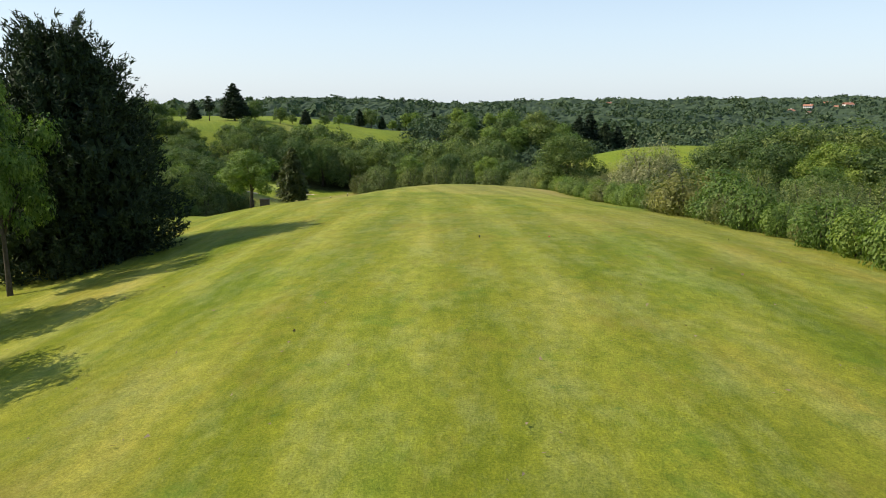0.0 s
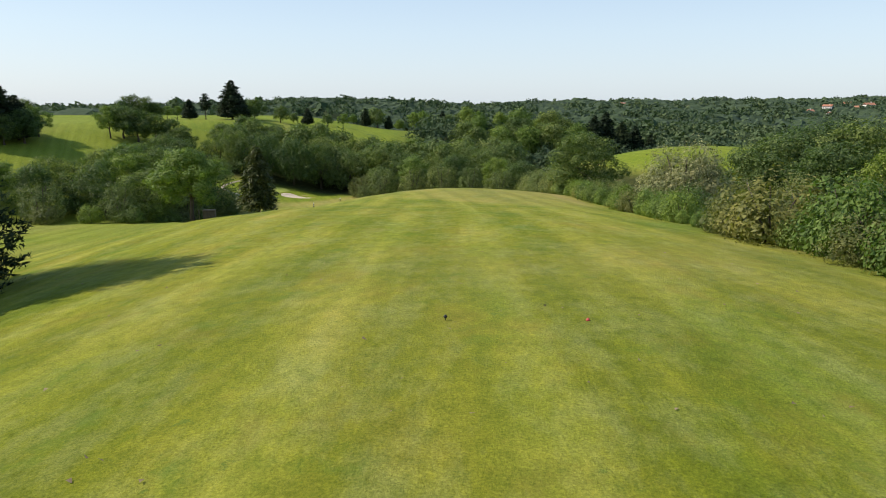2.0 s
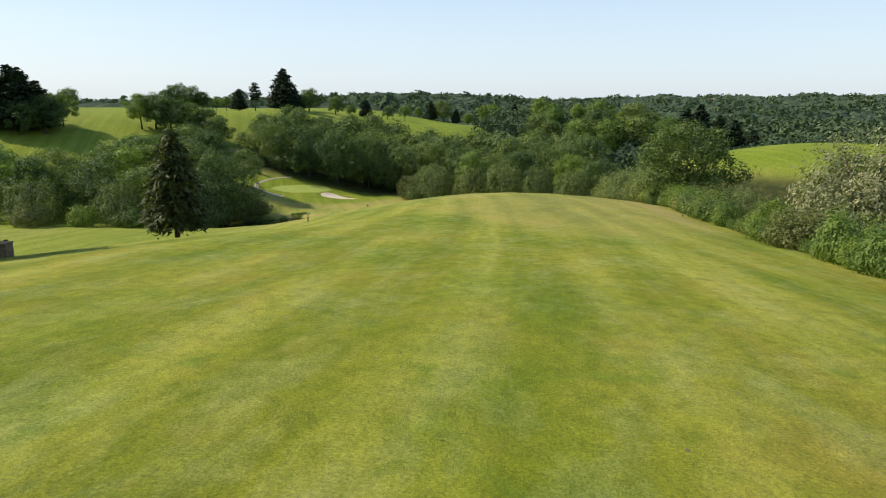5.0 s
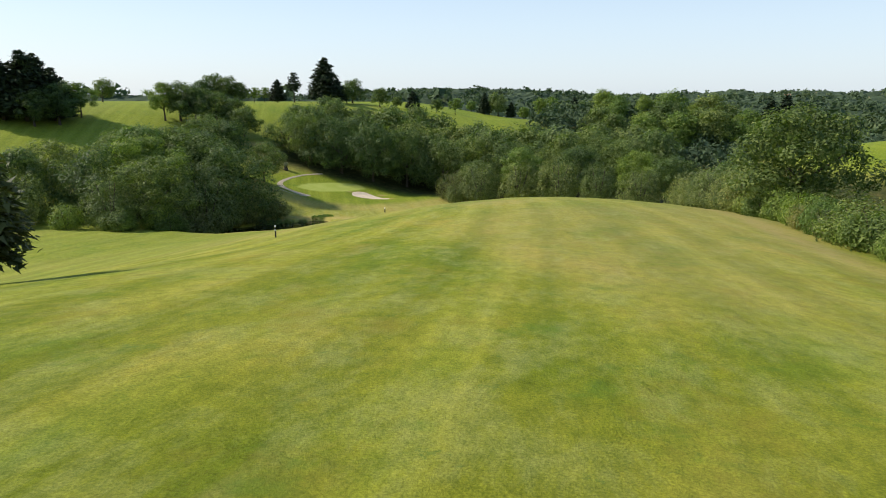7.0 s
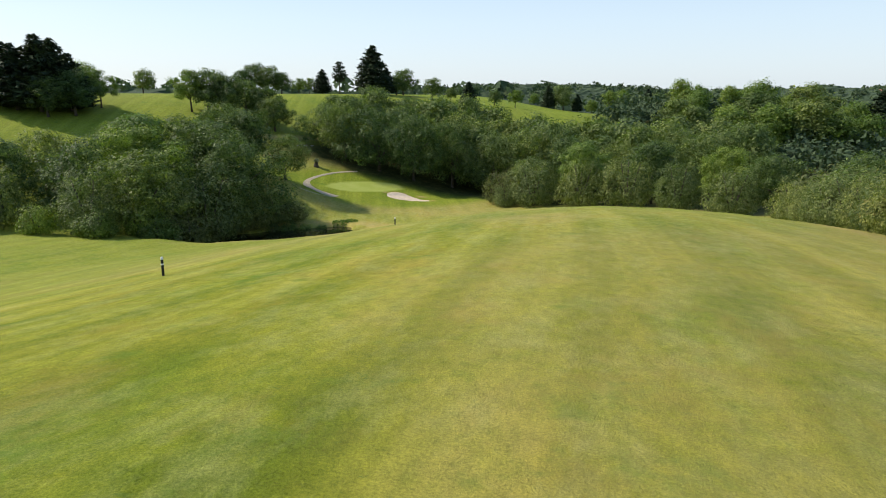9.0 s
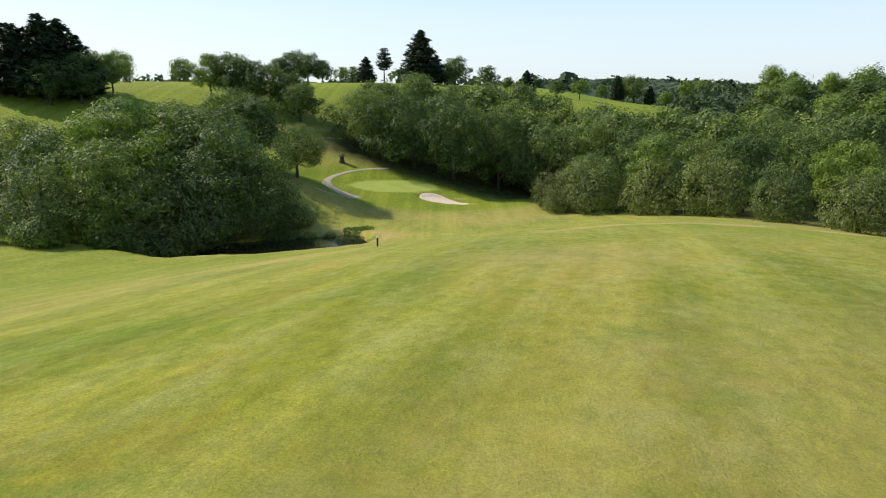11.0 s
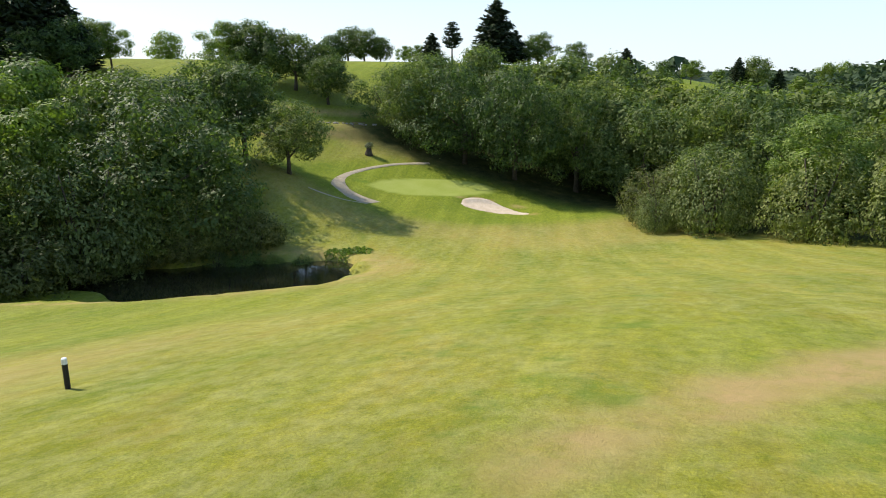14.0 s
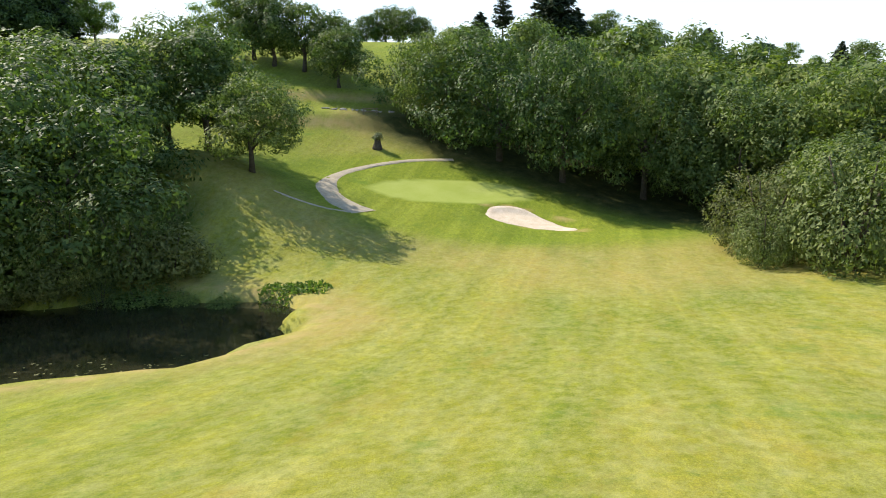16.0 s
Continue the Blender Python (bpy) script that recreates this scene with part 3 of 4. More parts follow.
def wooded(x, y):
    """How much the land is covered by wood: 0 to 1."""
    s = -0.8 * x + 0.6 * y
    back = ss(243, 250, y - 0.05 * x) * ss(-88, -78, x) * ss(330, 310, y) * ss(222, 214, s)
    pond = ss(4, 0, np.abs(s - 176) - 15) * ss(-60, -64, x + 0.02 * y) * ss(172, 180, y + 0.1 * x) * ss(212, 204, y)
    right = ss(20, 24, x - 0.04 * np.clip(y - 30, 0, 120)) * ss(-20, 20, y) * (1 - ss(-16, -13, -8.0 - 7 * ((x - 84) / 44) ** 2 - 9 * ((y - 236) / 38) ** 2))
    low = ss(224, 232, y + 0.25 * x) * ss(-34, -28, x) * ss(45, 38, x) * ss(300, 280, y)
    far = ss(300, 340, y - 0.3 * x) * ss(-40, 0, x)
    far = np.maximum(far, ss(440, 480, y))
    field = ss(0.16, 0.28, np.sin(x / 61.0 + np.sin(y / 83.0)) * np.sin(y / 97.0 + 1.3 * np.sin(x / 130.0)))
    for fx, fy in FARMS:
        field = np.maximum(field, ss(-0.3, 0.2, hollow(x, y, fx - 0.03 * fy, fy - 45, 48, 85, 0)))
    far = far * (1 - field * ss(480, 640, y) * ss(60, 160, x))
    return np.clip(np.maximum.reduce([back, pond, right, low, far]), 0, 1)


gx = spaced([(-3200, -600, 65), (-600, -180, 14), (-180, -100, 3.2), (-100, -78, 1.6), (-78, -40, 0.9), (-40, 30, 1.5), (30, 50, 2), (50, 140, 3), (140, 600, 13), (600, 3200, 65)])
gy = spaced([(-500, -40, 23), (-40, -5, 3.5), (-5, 150, 1.6), (150, 215, 1.1), (215, 245, 0.8), (245, 270, 1.8), (270, 460, 4), (460, 1000, 13), (1000, 2600, 26), (2600, 4800, 110)])
X, Y = np.meshgrid(gx, gy)
BUNKER = (-50.2, 235.1, 5.5, 2.6, 15)
GREEN = (-60.6, 235.6, 9.2, 3.8, 44)


def land(x, y):
    """The finished ground: terrain with the bunker's hollow."""
    x, y = np.asarray(x, float), np.asarray(y, float)
    return terrain(x, y) - 0.45 * ss(-0.05, 0.35, hollow(x, y, *BUNKER))


Z = land(X, Y)
Z = Z + 0.05 * np.sin(X * 0.9 + 0.4 * np.sin(Y * 0.7)) * np.sin(Y * 0.35 + 0.5) * ss(400, 300, np.abs(Y))
nx, ny = len(gx), len(gy)
idx = np.arange(nx * ny).reshape(ny, nx)
quads = np.stack([idx[:-1, :-1], idx[:-1, 1:], idx[1:, 1:], idx[1:, :-1]], -1).reshape(-1, 4)
gm = bpy.data.meshes.new("ground")
gm.from_pydata(np.stack([X, Y, Z], -1).reshape(-1, 3).tolist(), [], quads.tolist())
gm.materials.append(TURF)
gm.polygons.foreach_set("use_smooth", [True] * len(gm.polygons))
zone = gm.color_attributes.new("zone", "FLOAT_COLOR", "POINT")
dry = 0.07 * ss(120, 165, Y) + 0.25 * ss(0.2, 1.2, np.sin(X / 9.0 + np.sin(Y / 14.0)) + np.sin(Y / 17.0 + 0.6 * np.sin(X / 6.0))) * ss(20, 60, Y)
brow = 178 - 16 * np.exp(-(np.clip(X, -12, 40) + 10) / 6)
dry = np.maximum(dry, 1.15 * np.exp(-((Y - brow) / (1.9 + 0.05 * np.clip(X + 10, 0, 30))) ** 2) * ss(-12.5, -9, X) * ss(24, 16, X))
foot = np.interp(Y, (0, 30, 60, 90, 150, 175, 200), (20.3, 18.3, 18.1, 22.1, 24.3, 22.3, 19.3)) - 3.2
dry = np.maximum(dry, 0.7 * np.exp(-((X - foot) / 1.8) ** 2) * ss(90, 125, Y) * ss(185, 165, Y))
dry = np.maximum(dry, 0.6 * np.exp(-((X + 82) / 9) ** 2 - ((Y - 244) / 9) ** 2))
dry = np.maximum(dry, 0.55 * np.exp(-((X + 29) / 5) ** 2 - ((Y - 160) / 13) ** 2))
dry = np.maximum(dry, 0.45 * np.exp(-((X + 5) / 5) ** 2 - ((Y - 146) / 5) ** 2))
dry = np.maximum(dry, 0.42 * np.exp(-((hollow(X, Y, *POND) + 0.16) / 0.12) ** 2) * ss(-66, -58, X))
dry = np.maximum(dry, 0.32 * ss(-0.9, -0.2, hollow(X, Y, -57, 222, 16, 6, 20)))
dry = np.maximum(dry, 0.8 * np.exp(-((hollow(X, Y, *POND) + 0.05) / 0.045) ** 2) * ss(-62, -56, X))
dry = np.maximum(dry, 0.62 * np.exp(-((hollow(X, Y, *BUNKER) + 0.06) / 0.07) ** 2))
bench = -0.747 * (X + 84.5) + 0.664 * (Y - 241.1)
bank = np.maximum(np.exp(-((bench + 1.4) / 1.3) ** 2), np.exp(-((bench - 8.2) / 1.3) ** 2)) * ss(-72, -76, X) * ss(-104, -98, X) * ss(225, 232, Y)
dry = np.maximum(dry, 0.75 * bank)
smooth_green = ss(-0.03, 0.05, hollow(X, Y, *GREEN))
lush = 0.85 * ss(150, 172, -0.8 * X + 0.6 * Y) * ss(-70, -84, X)
lush = np.maximum(lush, ss(-17, -11, -8.0 - 7 * ((X - 84) / 44) ** 2 - 9 * ((Y - 236) / 38) ** 2) * ss(40, 50, X))
lush = np.maximum(lush, ss(-0.8, -0.2, hollow(X, Y, -57, 235, 18, 9, 30)))
lush = np.maximum(lush, ss(330, 350, Y))
lush = np.maximum(lush, 0.6 * ss(-28, -40, X) * ss(60, 110, Y) * ss(186, 165, Y + 0.3 * X))
lush = np.maximum(lush, 0.55 * ss(26, 12, np.hypot(X - 3, (Y - 176) * 1.4)) * ss(178, 172, Y))
lush = lush * (1 - ss(0.40, 0.6, dry))
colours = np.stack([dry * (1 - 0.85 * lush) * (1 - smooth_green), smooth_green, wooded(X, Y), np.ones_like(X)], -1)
zone.data.foreach_set("color", colours.reshape(-1).astype(np.float32))
gm.attributes.new("lush", "FLOAT", "POINT").data.foreach_set("value", lush.reshape(-1).astype(np.float32))
# the mowing swings with the hole: distance across its lines
sweep = np.cumsum(np.concatenate([[0], np.diff(gy) * np.tan(np.radians(np.interp(gy[1:], (50, 85, 125, 165, 200, 260), (0, 2, 6, 14, 24, 24))))]))
gm.attributes.new("across", "FLOAT", "POINT").data.foreach_set("value", (X + sweep[:, None]).reshape(-1).astype(np.float32))
gm.update()
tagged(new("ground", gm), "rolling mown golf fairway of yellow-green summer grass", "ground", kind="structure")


# ---- trees and bushes by the fairway ----
rnd = random.Random(5)
plant("cypress", -23.9, 43.2, 16.4, 20, "tall dense dark cypress standing on the mown slope", squash=0.88)
plant("oak_c", -23.5, 35.2, 12.0, 0, "light green tree with a slim trunk beside the cypress", squash=0.5)
plant("young_oak", -21.9, 76.6, 7.0, 0, "round green young oak beside a wooden box")
plant("spruce", -21.4, 95.5, 8.6, 0, "drooping olive-green spruce on the fairway edge")
plant("oak_b", -19.8, 16.2, 10.6, 40, "broad oak whose shade falls on the fairway", squash=0.62)
plant("oak_a", -25.2, 26.4, 12.0, 90, "oak whose shade falls on the fairway", squash=0.75)


def hedge_x(y):
    return float(np.interp(y, (0, 30, 60, 90, 150, 175, 200), (20.3, 18.3, 18.1, 22.1, 24.3, 22.3, 19.3)))


y = 8.0
while y < 200:
    kind = rnd.choice(("thicket_a", "thicket_b", "thicket_b", "thicket_c"))
    h = rnd.choice((1.3, 2.0, 2.7, 3.3, 4.1)) * rnd.uniform(0.9, 1.1) if y < 120 else (rnd.uniform(2.6, 4.0) if y < 160 else rnd.uniform(5.5, 7.5))
    kind = kind if y < 160 else rnd.choice(("sallow_a", "sallow_b"))
    plant(kind, hedge_x(y) + rnd.uniform(0.6, 1.6), y, h, rnd.uniform(0, 360), "dense green hedge bush along the fairway", "bush", "hedge beside the fairway")
    if rnd.random() < 0.75:
        plant(rnd.choice(("thicket_c", "thicket_a", "sallow_b")), hedge_x(y) + rnd.uniform(4.5, 8), y + rnd.uniform(-2, 2), h * rnd.uniform(1.0, 1.6), rnd.uniform(0, 360), "dense green hedge bush along the fairway", "bush", "hedge beside the fairway")
    y += rnd.uniform(2.2, 3.4) if y < 160 else rnd.uniform(4.0, 5.5)
plant("silver", 33.0, 108.0, 11.2, 10, "tall silver-grey willow in the hedge")
plant("oak_a", 28.6, 155.0, 13.6, 130, "dark round oak at the end of the hedge", squash=1.05)
for x, y, h, kind in ((50, 125, 12.4, "oak_a"), (55, 129, 15.5, "wood_oak_a"), (60, 129, 17.9, "wood_oak_b"), (66, 130, 19.0, "oak_b"), (67, 123, 19.0, "wood_oak_a"), (73, 125, 19.0, "wood_oak_b"), (74, 119, 17.9, "oak_b"), (55, 112, 13.8, "oak_a"), (60, 106, 14.2, "oak_c"), (65, 101, 13.6, "oak_a"), (40, 121, 9.0, "oak_a"), (47, 105, 9.0, "sallow_b"), (36, 66, 6.0, "sallow_a"), (30, 72, 5.0, "sallow_b"), (45, 80, 8.0, "oak_c"), (33, 58, 5.5, "sallow_b"), (30, 47, 5.0, "sallow_b"), (52, 90, 9.0, "sallow_a")):
    plant(kind, x, y, h, rnd.uniform(0, 360), "green broadleaf tree behind the hedge", group="trees behind the hedge")

# pond side
for x, y, h, kind in ((-67, 187, 13, "sallow_a"), (-72, 179, 13.5, "wood_oak_a"), (-69, 197, 15, "wood_oak_b"), (-77, 173, 11, "sallow_b"), (-65, 180, 6, "thicket_c"), (-78, 187, 17, "oak_c"), (-77, 200, 17, "wood_oak_a"), (-65.5, 192, 6, "thicket_a"), (-74, 206, 9, "oak_a"), (-86, 193, 18, "oak_c"), (-86, 182, 14, "wood_oak_b"), (-86, 205, 15, "oak_a"), (-95, 198, 14, "oak_b"), (-94, 170, 11, "sallow_a"), (-100, 177, 13, "oak_a"), (-95, 186, 12, "sallow_b"), (-106, 168, 12, "sallow_b"), (-110, 178, 12, "oak_c"), (-104, 190, 12, "oak_b"), (-118, 182, 12, "oak_a"), (-82, 210, 12, "oak_a"), (-73, 170, 5, "thicket_a"), (-82, 168, 5, "thicket_b"), (-90, 164, 5, "thicket_c"), (-64.5, 198, 5, "thicket_b"), (-66, 185, 5.5, "thicket_c"), (-63, 201.5, 4, "thicket_a"), (-70, 176, 6, "thicket_b")):
    plant(kind, x, y, h, rnd.uniform(0, 360), "leafy green tree crowding the dark pond", group="trees by the pond")
for x, y, h, kind in ((-68.6, 186.6, 7, "sallow_b"), (-65.6, 191.0, 7.5, "sallow_a"), (-62.8, 195.2, 7, "sallow_b"), (-61.0, 198.6, 6.5, "sallow_a"), (-59.6, 201.0, 4.6, "thicket_c"), (-70.6, 181.5, 7, "sallow_a"), (-67.5, 176, 5, "thicket_a")):
    plant(kind, x, y, h, rnd.uniform(0, 360), "dense sallow overhanging the pond bank", "bush", "bushes on the pond bank")
for i in range(11):
    u, v = -15 + 2.7 * i, 9.2 * math.sqrt(max(0.12, 1 - ((-15 + 2.7 * i) / 16.5) ** 2))
    x, y = POND[0] + u * math.cos(radians(POND[4])) - v * math.sin(radians(POND[4])), POND[1] + u * math.sin(radians(POND[4])) + v * math.cos(radians(POND[4]))
    plant(rnd.choice(("thicket_a", "thicket_c", "sallow_b")), x, y, rnd.uniform(2.6, 4.4) if i < 9 else 1.8, rnd.uniform(0, 360), "dark bush hanging over the pond's far bank", "bush", "bushes on the pond bank", sink=0.3)
plant("oak_b", -69.6, 215.8, 9.4, 30, "spreading oak on the grassy mound by the path")
plant("oak_a", -80.0, 218.0, 13.0, 100, "spreading oak on the grassy mound by the path")
plant("oak_b", -86.0, 217.0, 14.5, 10, "spreading oak on the grassy mound by the path")

# wood behind the green
def canopy(x):
    """Height of the wood's upper surface."""
    return max(-9.2, -2.6 - 0.107 * (x + 73))


for row, y0 in enumerate((250, 260, 272, 287)):
    x = -80.0 + (row % 2) * 5 - row * 2
    while x < 20 + row * 4:
        yy = y0 + 0.06 * (x + 70) + rnd.uniform(-2.5, 2.5)
        h = (canopy(x) - (1.8, 0.0, -1.6, -2.0, -2.4)[row] - height(x, yy)) * rnd.choice((0.84, 0.9, 0.97, 1.03, 1.08))
        if h > 5:
            kind = rnd.choice(("wood_oak_a", "wood_oak_b", "wood_oak_b", "oak_b")) if row < 1 else rnd.choice(("far_oak", "far_oak", "wood_oak_a") if row < 2 else ("far_oak",))
            plant(kind, x, yy, min(h, 17), rnd.uniform(0, 360), "dark green oak of the dense wood", group="wood behind the green", squash=min(1.5, max(0.85, 12 / h)) * rnd.uniform(0.85, 1.2))
        x += rnd.uniform(7.5, 11.5)

# sallows to the other side of the green
for x, y, h, kind in ((-28, 236, 8.5, "sallow_c"), (-23, 240, 10, "oak_a"), (-21, 232, 11, "sallow_a"), (-27, 231.5, 5.5, "sallow_a"), (-12, 235, 13, "oak_c"), (-11, 228, 11, "sallow_b"), (-2, 226, 11, "sallow_a"), (2, 236, 13, "oak_a"), (7, 220, 10, "sallow_b"), (14, 226, 12, "oak_c"), (15, 212, 9, "sallow_a"), (22, 216, 11, "oak_a"), (26, 204, 9, "sallow_b"), (33, 196, 9, "sallow_a"), (34, 210, 11, "oak_b"), (42, 200, 9, "oak_a"), (40, 186, 7, "sallow_b")):
    plant(kind, x, y, h, rnd.uniform(0, 360), "green sallow thicket in the hollow", group="sallows in the hollow")

# hill trees
for x, y, h, kind in ((-137, 220, 17.5, "fir"), (-139, 226, 15.8, "fir"), (-146, 219, 14.3, "fir"), (-141, 217, 15, "fir"), (-133, 218, 9.5, "hill_oak"), (-133, 225, 13.5, "fir"), (-130, 223, 11.0, "hill_oak"), (-136, 230, 9.6, "hill_oak"), (-131, 232, 9.5, "oak_c"), (-203, 297, 12.5, "far_ash"), (-181, 303, 9.0, "far_oak"), (-115, 246, 11, "oak_c"), (-112, 249, 11.5, "hill_oak"), (-107, 249, 11.5, "hill_oak"), (-102, 251, 11, "hill_oak"), (-97, 253, 10, "hill_oak"), (-92, 249, 9, "hill_oak"), (-139, 304, 8.5, "hill_oak"), (-138, 310, 11.0, "hill_oak"), (-132, 310, 10.0, "hill_oak"), (-128, 312, 8.0, "hill_oak"), (-128, 324, 6.0, "oak_c"), (-123, 323, 6.0, "oak_c"), (-117, 322, 8.8, "fir"), (-109, 320, 11.5, "pine"), (-100, 329, 17.3, "fir"), (-98, 337, 9.9, "fir"), (-95, 347, 10.2, "hill_oak"), (-95, 340, 7.7, "hill_oak"), (-81, 341, 8.1, "hill_oak"), (-78, 355, 5.0, "hill_oak"), (-72, 359, 8.1, "fir"), (-65, 374, 6.3, "hill_oak"), (-58, 382, 7.5, "oak_c")):
    plant(kind, x, y, h, rnd.uniform(0, 360), "tree standing on the grassy hilltop", group="trees on the hill", squash=1.25 if kind == "fir" else 1.0)
for i in range(26):
    plant(rnd.choice(("far_ash", "far_oak", "poplar")), 8 + (i % 9) * 7 + rnd.uniform(-3, 3), 340 + (i // 9) * 12 + rnd.uniform(-4, 4), rnd.uniform(12, 17), rnd.uniform(0, 360), "light green tree of the copse beyond the hollow", group="copse beyond the hollow")
for x, y, h, kind in ((-62, 446, 6.4, "far_ash"), (-53, 436, 11.0, "fir"), (-46, 439, 12.3, "far_oak"), (-39, 438, 8.4, "fir"), (-33, 447, 7.2, "far_ash"), (-24, 445, 12.2, "poplar"), (-19, 452, 13.2, "far_ash"), (-12, 442, 9.9, "far_oak"), (-6, 444, 12.3, "fir"), (0, 442, 10.4, "far_oak"), (6, 446, 11.1, "far_oak")):
    plant(kind, x, y, h, rnd.uniform(0, 360), "tree in the line beyond the far field", group="tree line beyond the field")

for x, y, h in ((70, 352, 19), (77, 358, 21), (84, 354, 18), (92, 360, 17), (99, 356, 14)):
    plant("fir", x, y, h, rnd.uniform(0, 360), "dark conifer of the clump beyond the hollow", group="conifer clump beyond the hollow")

# ---- distant woods ----
def far_wood(name, label, spots, seed, size, tips=24):
    """Single crowns that stand out of a distant wood, joined: each a few dozen leaf clusters."""
    rng = np.random.default_rng(seed)
    vs, fs = [], []
    n = 0
    for x, y, r in spots:
        z = height(x, y) + r * 0.8
        d = rng.normal(size=(tips, 3))
        d /= np.linalg.norm(d, axis=1, keepdims=True)
        d[:, 2] = np.abs(d[:, 2]) * 1.1 - 0.2
        p = np.array((x, y, z)) + d * r * rng.uniform(0.7, 1.1, (tips, 1))
        v, f = leaf_tips(p, d + 0.5 * rng.normal(size=d.shape), size * r * 1.35, rng, 0.9)
        vs.append(v)
        fs.append(f + n)
        n += len(v)
    me = mesh_of(name, np.concatenate(vs), np.concatenate(fs), HAZY_FAR_LEAF)
    return tagged(new(name, me), label, "wood", kind="stuff")


def scatter(x0, x1, y0, y1, count, rlo, rhi, seed):
    rng = np.random.default_rng(seed)
    xs, ys = rng.uniform(x0, x1, count * 3), rng.uniform(y0, y1, count * 3)
    ok = (wooded(xs, ys) > 0.6) & (np.abs(xs) < ys * 0.95 + 120)
    return [(x, y, r) for x, y, r in zip(xs[ok][:count], ys[ok][:count], rng.uniform(rlo, rhi, count))]


def canopy_sheet(x0, x1, y0, y1, step, tall, label, seed):
    """The closed roof of a distant wood: a lumpy sheet over the wooded land, open where there are fields."""
    rng = np.random.default_rng(seed)
    xs, ys = np.meshgrid(np.arange(x0, x1, step), np.arange(y0, y1, step))
    xs = xs + rng.uniform(-0.4, 0.4, xs.shape) * step
    ys = ys + rng.uniform(-0.4, 0.4, ys.shape) * step
    cover = ss(0.45, 0.75, wooded(xs, ys)) * ss(y0, y0 + 4 * step, ys)
    zs = terrain(xs, ys) - 1.5 + cover * tall * (0.2 + 0.9 * rng.random(xs.shape) + 0.25 * np.sin(xs / 23.0 + np.sin(ys / 31.0)))
    n, m = xs.shape
    idx = np.arange(n * m).reshape(n, m)
    keep = ((cover[:-1, :-1] + cover[1:, 1:] + cover[:-1, 1:] + cover[1:, :-1]) > 0.2) & (np.abs(xs[:-1, :-1]) < ys[:-1, :-1] * 0.95 + 120)
    quads = np.stack([idx[:-1, :-1], idx[:-1, 1:], idx[1:, 1:], idx[1:, :-1]], -1)[keep]
    used, quads = np.unique(quads, return_inverse=True)
    pts = np.stack([xs, ys, zs], -1).reshape(-1, 3)[used]
    tagged(new("far_wood", mesh_of("far_wood", pts, quads.reshape(-1, 4), WOOD_ROOF)), label, "wood", kind="stuff")


canopy_sheet(-30, 460, 380, 720, 3.5, 6.0, "dark green woods in the valley beyond the hollow", 4)
canopy_sheet(-900, 1200, 470, 1450, 8.0, 8.0, "dark green woods on the distant hills", 5)
canopy_sheet(-1700, 2200, 1400, 2700, 14.0, 12.0, "dark green woods on the skyline", 6)
far_wood("far_wood", "dark green woods in the valley beyond the hollow", scatter(-30, 420, 420, 700, 2200, 3.5, 6.5, 1), 1, 0.30, 30)
far_wood("far_wood", "dark green trees in the near valley", scatter(-30, 300, 290, 430, 900, 3.5, 6.0, 8), 8, 0.17, 90)
far_wood("far_wood", "dark green woods on the distant hills", scatter(-900, 1200, 480, 1500, 3000, 4, 8, 2), 2, 0.4)
far_wood("far_wood", "dark green woods on the skyline", scatter(-1900, 2300, 1400, 2700, 2200, 6, 11, 3), 3, 0.42)


# ---- the hole: pond, path, bunker, markers ----
def draped_strip(name, path, widths, lift, mat, label, category):
    """A strip of ground cover that follows the land along a smooth path, with side edges."""
    pts = []
    n = len(path)
    for i in range(n - 1):
        p0, p1, p2, p3 = (Vector(path[max(0, min(n - 1, k))]) for k in (i - 1, i, i + 1, i + 2))
        for k in range(10):
            t = k / 10
            pts.append((0.5 * (2 * p1 + (p2 - p0) * t + (2 * p0 - 5 * p1 + 4 * p2 - p3) * t * t + (3 * p1 - p0 - 3 * p2 + p3) * t ** 3), widths[i] + (widths[i + 1] - widths[i]) * t))
    pts.append((Vector(path[-1]), widths[-1]))
    rng = random.Random(3)
    vs, fs = [], []
    for i, (p, w) in enumerate(pts):
        d = (pts[min(i + 1, len(pts) - 1)][0] - pts[max(i - 1, 0)][0]).normalized()
        side = Vector((-d.y, d.x))
        for k in range(7):
            f = (k / 6 - 0.5) * w + (rng.uniform(-0.12, 0.12) if k in (0, 6) else 0)
            q = p + side * f
            vs.append((q.x, q.y, float(land(q.x, q.y)) + (lift if 0 < k < 6 else -0.08)))
    for i in range(len(pts) - 1):
        fs += [(i * 7 + k, i * 7 + k + 1, i * 7 + k + 8, i * 7 + k + 7) for k in range(6)]
    return tagged(new(name, mesh_of(name, vs, fs, mat, True)), label, category, kind="structure")


draped_strip("path", [(-61.4, 222.4), (-64.4, 222.4), (-67.8, 223.7), (-70.9, 226.8), (-72.2, 230.4), (-71.9, 234.4), (-70.6, 238.4), (-69.1, 241.1), (-66.8, 244.2)], [4.4, 4.0, 3.0, 2.3, 1.4, 1.0, 0.9, 0.9, 0.9], 0.05, GRAVEL, "pale gravel cart path winding past the green", "path")
draped_strip("path", [(-61.6, 221.4), (-62.6, 219.0), (-64.2, 217.0), (-66, 215.4)], [0.9, 0.5, 0.35, 0.2], 0.03, GRAVEL, "narrow worn gravel spur of the cart path", "path")


